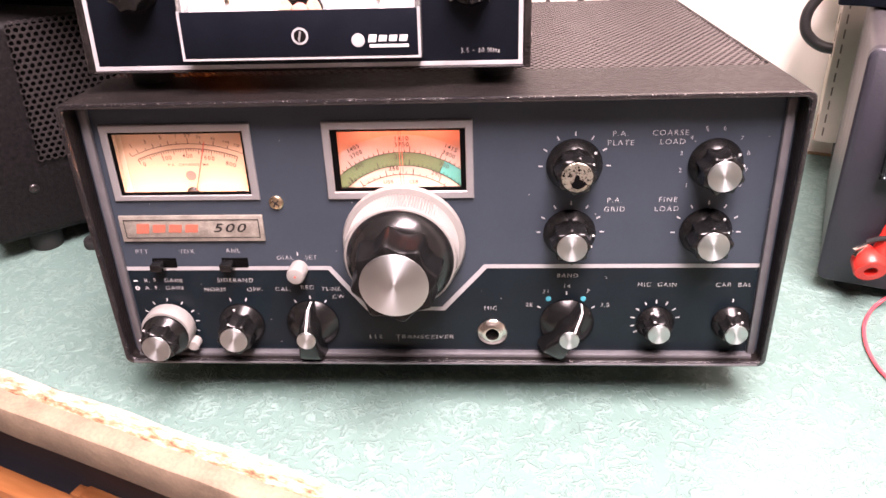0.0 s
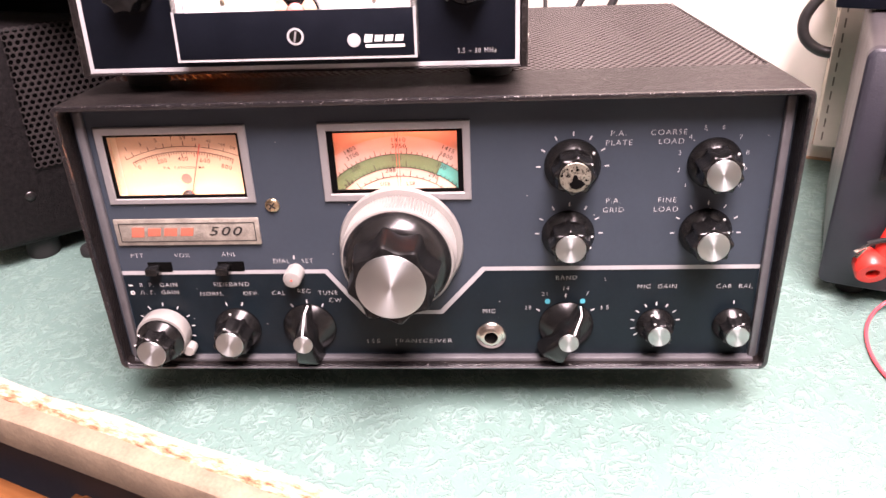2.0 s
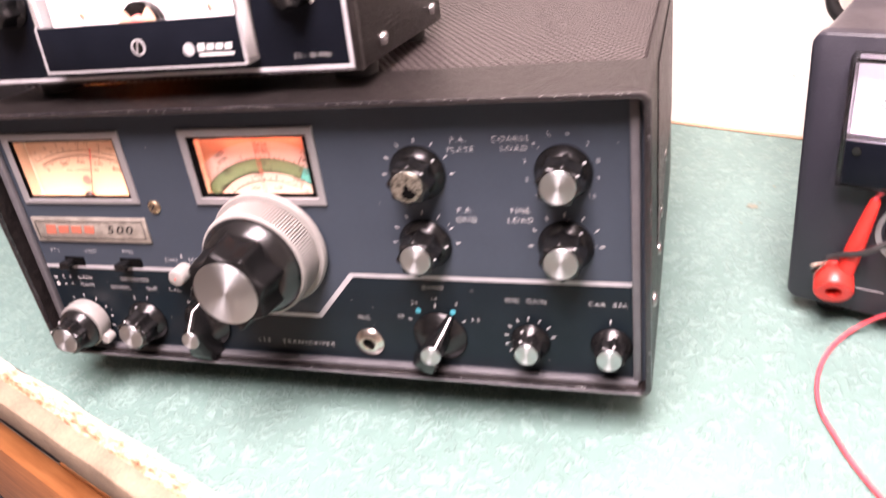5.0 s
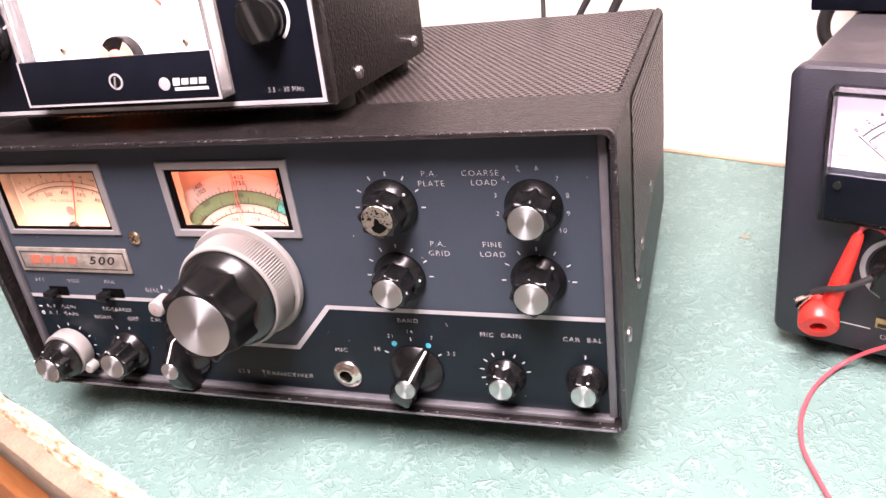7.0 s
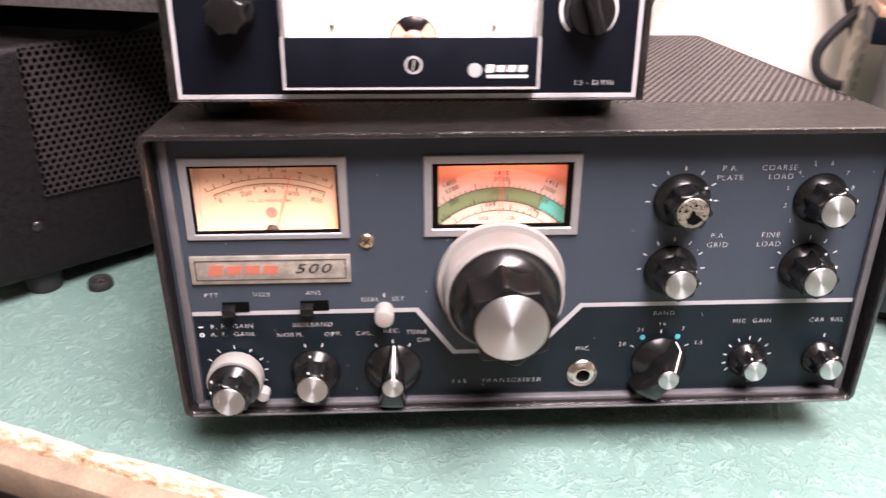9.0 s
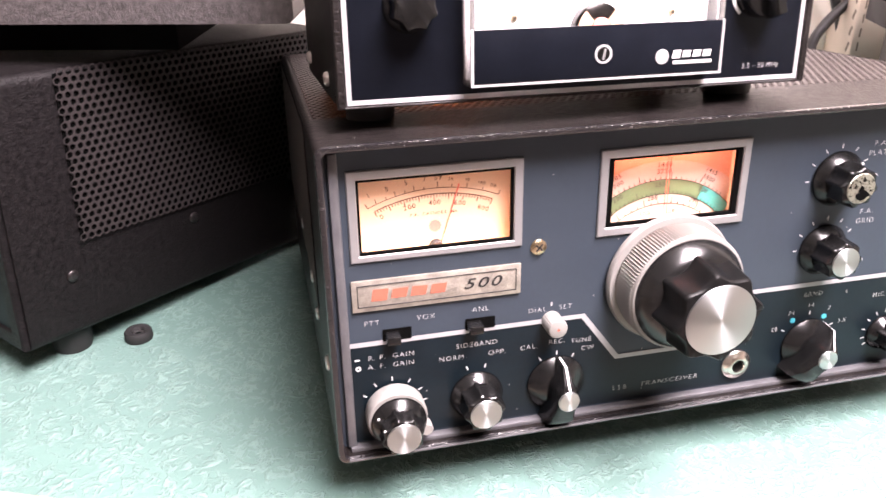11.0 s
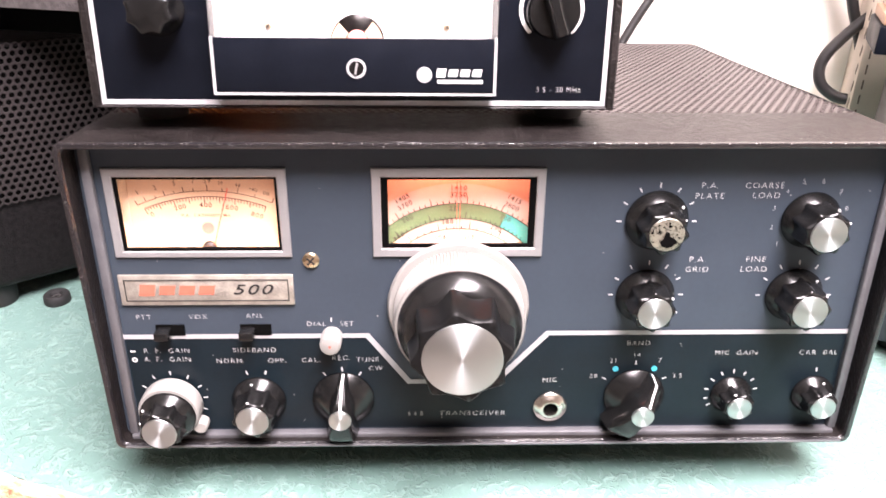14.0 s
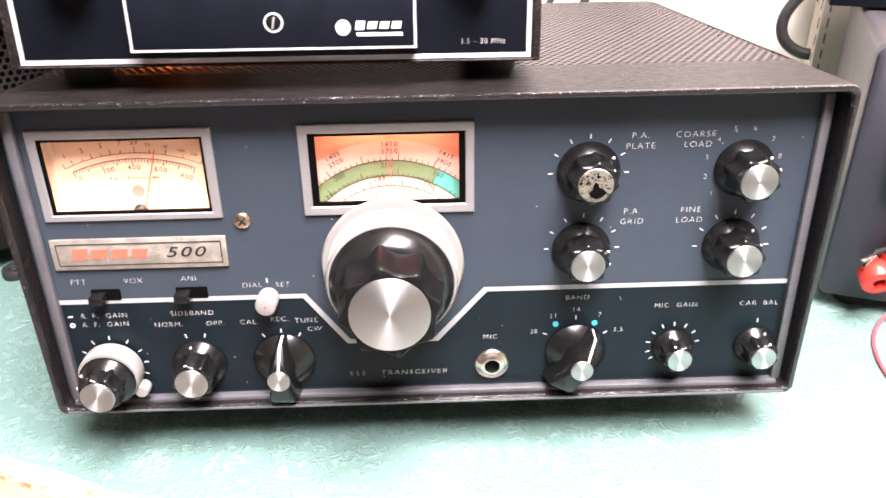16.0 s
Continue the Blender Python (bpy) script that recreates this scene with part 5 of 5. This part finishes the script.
    for x in (0.020, 0.145):
        for yy in (0.018, 0.125):
            part("foot", lathe([(0.0085, -0.0004), (0.0080, 0.0103)], 24), RUBBER, p, "", Matrix.Translation((x, yy, 0)) @ pose(0, 0, 0, 90))
    return p


def along(a, b):
    """A pose at a whose local -y axis points to b."""
    d = (Vector(b) - Vector(a)).normalized()
    return Matrix.Translation(a) @ (-d).to_track_quat("Y", "Z").to_matrix().to_4x4()


def clip_lead():
    c = thing("red_clip_lead", Matrix.Identity(4), "red alligator clip lead with rubber boot hanging on the power supply", "clip lead")
    lo, hi = (0.2480, 0.0745, 0.0315), (0.2635, 0.0830, 0.0770)
    part("binding_post", lathe([(0.0042, 0.0), (0.0042, 0.006), (0.0090, 0.0062), (0.0094, 0.0075), (0.0094, 0.0155), (0.0085, 0.0166), (0.0038, 0.0166), (0.0036, 0.0120)], 40, None, 0, False), REDPLASTIC, c, "red binding post cap with a hole", Matrix.Translation((0.2500, 0.0905, 0.0385)) @ pose(0, 0, 0, 22, 0, -5))
    part("post_hole", lathe([(0.0039, 0.012), (0.0039, 0.0125)], 24), BLACKINK, c, "", Matrix.Translation((0.2500, 0.0905, 0.0385)) @ pose(0, 0, 0, 22, 0, -5))
    part("boot", lathe([(0.0040, 0.0), (0.0044, 0.004), (0.0042, 0.018), (0.0032, 0.034), (0.0026, 0.042), (0.0020, 0.044)], 28), REDPLASTIC, c, "red rubber boot", along((0.2530, 0.0815, 0.0380), (0.2622, 0.0830, 0.0770)))
    part("lead", tube([(0.2622, 0.0830, 0.0800), (0.2660, 0.0835, 0.0845), (0.2735, 0.0800, 0.0830), (0.2795, 0.0760, 0.0740), (0.2825, 0.0740, 0.0560), (0.2850, 0.0700, 0.0300), (0.2900, 0.0560, 0.0050), (0.3050, 0.0450, 0.0013)], 0.0012), PINKWIRE, c)
    w = thing("red_wire", Matrix.Identity(4), "thin red wire looping over the green bench top", "wire")
    part("strand", tube([(0.3150, 0.0660, 0.0330), (0.2950, 0.0720, 0.0300), (0.2780, 0.0800, 0.0180), (0.2640, 0.0840, 0.0050), (0.2500, 0.0690, 0.0017), (0.2415, 0.0470, 0.0017), (0.2395, 0.0250, 0.0017), (0.2440, 0.0050, 0.0017), (0.2520, -0.0180, 0.0017), (0.2680, -0.0500, 0.0017)], 0.00105), PINKWIRE, w)
    k = thing("black_clip_lead", Matrix.Identity(4), "black wire with bare alligator clip jaws at the power supply", "clip lead")
    part("lead", tube([(0.3050, 0.0700, 0.0690), (0.2880, 0.0720, 0.0700), (0.2740, 0.0730, 0.0660), (0.2600, 0.0740, 0.0570), (0.2500, 0.0790, 0.0520), (0.2450, 0.0810, 0.0490)], 0.0016), CABLE, k)
    for z, t in ((0.0, 12), (-0.0022, -14)):
        part("jaw", box(-0.0052, 0.0052, -0.0013, 0.0013, -0.0003, 0.0003, 0.0001), NICKEL, k, "bare metal jaw", Matrix.Translation((0.2420, 0.0800, 0.0470 + z)) @ pose(0, 0, 0, 0, t - 30, 20))


def adapter():
    a = thing("adapter_box", pose(0.2500, 0.2020, 0.1569, 0, 0, EDGE_TURN), "black box with tan top standing on the power supply", "adapter")
    part("body", box(0.0, 0.115, -0.0100, 0.036, 0.0, 0.0170, 0.0012), FACEBLACK, a, "black lower body")
    part("band", box(0.0015, 0.1135, -0.0085, 0.0345, 0.0172, 0.0240, 0.0010), TAN, a, "tan band")
    part("upper", box(0.004, 0.111, -0.006, 0.032, 0.0242, 0.075, 0.002), VENTBEIGE, a, "grey upper housing")
    part("dial", lathe([(0.007, 0.0), (0.007, 0.006), (0.006, 0.007)], 28), BAKELITE, a, "", Matrix.Translation((0.018, -0.006, 0.046)))


def vent_box():
    m = BENCH @ Matrix.Translation((0.1645, 0.345, 0.046))
    v = thing("vented_box", m, "cream painted vented box fixed to the wall", "vented box")
    part("body", box(0, 0.17, 0, WALL - 0.345 - 0.0005, -0.0110, 0.24, 0.002), BOXCREAM, v)
    slot = box(-0.0006, 0.0006, -0.0003, 0.0008, -0.0034, 0.0034, 0.0002)
    for j in range(22):
        part("slot", slot, SLOTGREY, v, "", Matrix.Translation((0.0052, 0, -0.002 + 0.0108 * j)))
    hole = box(-0.0004, 0.0008, -0.0016, 0.0016, -0.0040, 0.0040, 0.0003)
    for j in range(12):
        part("vent_hole", hole, SLOTGREY, v, "", Matrix.Translation((0, 0.0060, 0.058 + 0.0125 * j)) @ pose(0, 0, 0, 25))
    part("tag", box(-0.0006, 0.0004, 0.004, 0.010, -0.0105, 0.008), TAN, v, "yellowed paper tag")


def cables():
    c = thing("power_cable", Matrix.Identity(4), "thick black cable looping beside the vented box", "cable")
    part("sheath", tube([(0.350, 0.262, 0.262), (0.327, 0.276, 0.212), (0.305, 0.285, 0.176), (0.281, 0.290, 0.150), (0.2670, 0.291, 0.130), (0.2670, 0.288, 0.1140), (0.2790, 0.283, 0.1040), (0.2960, 0.276, 0.1030), (0.3150, 0.270, 0.098), (0.330, 0.268, 0.06), (0.336, 0.268, 0.0035)], 0.0042, 12), CABLE, c)
    for name, pts, r, lab in (
        ("power_cable", [(0.262, 0.302, 0.250), (0.272, 0.303, 0.210), (0.285, 0.302, 0.168), (0.297, 0.298, 0.135), (0.304, 0.288, 0.085), (0.308, 0.280, 0.0040)], 0.0040, "thick black cable hanging down before the wall"),
        ("signal_cable", [(0.066, 0.350, 0.300), (0.070, 0.345, 0.200), (0.073, 0.335, 0.140), (0.073, 0.305, 0.085), (0.073, 0.2660, 0.070)], 0.0018, "thin grey-black cable rising behind the transceiver"),
        ("power_cable", [(0.215, 0.350, 0.300), (0.160, 0.350, 0.215), (0.125, 0.345, 0.168), (0.095, 0.335, 0.120), (0.085, 0.300, 0.080), (0.085, 0.2660, 0.070)], 0.0026, "black cable slanting up behind the transceiver"),
        ("power_cable", [(0.240, 0.340, 0.300), (0.180, 0.340, 0.212), (0.142, 0.335, 0.160), (0.118, 0.325, 0.115), (0.110, 0.300, 0.080), (0.110, 0.2655, 0.060)], 0.0034, "black cable slanting up behind the transceiver"),
        ("signal_cable", [(-0.215, 0.345, 0.020), (-0.200, 0.325, 0.012), (-0.170, 0.300, 0.025), (-0.155, 0.280, 0.050), (-0.140, 0.2655, 0.060)], 0.0024, "grey cable between power unit and transceiver"),
    ):
        t = thing(name, Matrix.Identity(4), lab, "cable")
        part("sheath", tube(pts, r), CABLE if "grey cable" not in lab else VENTBEIGE, t)
    plug = thing("phono_plug", Matrix.Identity(4), "small yellow plug on the grey cable", "plug")
    part("barrel", lathe([(0.0032, 0), (0.0034, 0.002), (0.0034, 0.010), (0.0026, 0.013)], 20), GOLD, plug, "", along((-0.181, 0.309, 0.0185), (-0.170, 0.300, 0.025)))


def crumbs():
    """Specks of dirt and a rust stain on the bench top."""
    random.seed(21)
    spots = [(0.2250, 0.2280), (0.2120, 0.2000), (-0.2080, 0.2450), (-0.235, 0.225), (-0.2150, 0.262), (0.236, 0.252)]
    for x, y in spots:
        n = 8
        r = random.uniform(0.0004, 0.0009)
        pts = [(r * math.cos(math.tau * i / n) * random.uniform(0.6, 1.2), r * math.sin(math.tau * i / n) * random.uniform(0.6, 1.2)) for i in range(n)]
        ob = part("crumb", prism(pts, -0.0006, 0.0), RUST, None, "", pose(x, y, 0.0002, -90))
        tagged(ob, "tiny brown crumb lying on the green bench", "crumb", "crumbs on the bench")


def rust_stain():
    random.seed(4)
    pts = [(0.0042 * math.cos(math.tau * i / 22) * random.uniform(0.55, 1.1), 0.0036 * math.sin(math.tau * i / 22) * random.uniform(0.55, 1.1)) for i in range(22)]
    ob = part("stain", prism(pts, -0.0003, 0.0), STAIN, None, "", pose(0.2205, 0.2225, 0.0004, -90))
    tagged(ob, "faint brown rust stain on the green laminate", "stain", kind="structure")


def ceiling_lamp():
    f = thing("ceiling_light", BENCH @ Matrix.Translation((LAMP_X, LAMP_Y, LAMP_Z)), "white fluorescent light hanging over the bench", "ceiling light")
    part("tray", box(-0.30, 0.30, -0.45, 0.45, -0.05, -0.0005, 0.004), CEILING, f)
    for y in (-0.35, 0.35):
        part("rod", box(-0.006, 0.006, y - 0.006, y + 0.006, -0.0004, CEIL - LAMP_Z - 0.0005), ALU, f)
    part("diffuser", box(-0.275, 0.275, -0.425, 0.425, -0.056, -0.0502, 0.002), PANELGLOW, f, "glowing white diffuser")


room()
wall_marks()
bench()
drawer()
transceiver()
wattmeter()
speaker_unit()
upper_set()
power_supply()
clip_lead()
adapter()
vent_box()
cables()
hex_nut()
crumbs()
rust_stain()
ceiling_lamp()

# lamps: the fluorescent light overhead, and the small bulbs behind the windows of the set
lamp("ceiling_lamp", "AREA", BENCH @ Matrix.Translation((LAMP_X, LAMP_Y, LAMP_Z - 0.062)), 96, (1.0, 0.835, 0.918), 0.55, 0.85)


def strip(name, x, y, z, tilt, watts, colour, w):
    """A row of small bulbs behind the edge of a window; tilt: from straight into the set, upwards."""
    lamp(name, "AREA", RIG @ Matrix.Translation((x, y, z)) @ pose(0, 0, 0, 90 + tilt), watts, colour, w, 0.003)


strip("meter_bulb", -0.1170, 0.0030, 0.0885, 45, 0.0074, (1.0, 0.37, 0.17), 0.058)
strip("dial_bulb", -0.0134, 0.0030, 0.1230, -45, 0.020, (1.0, 0.19, 0.11), 0.045)
strip("dial_bulb", -0.0134, 0.0030, 0.0885, 45, 0.0022, (1.0, 0.58, 0.38), 0.055)
lamp("inner_bulb", "POINT", RIG @ Matrix.Translation((-0.105, 0.052, 0.1265)), 0.16, (1.0, 0.24, 0.07), 0.003)
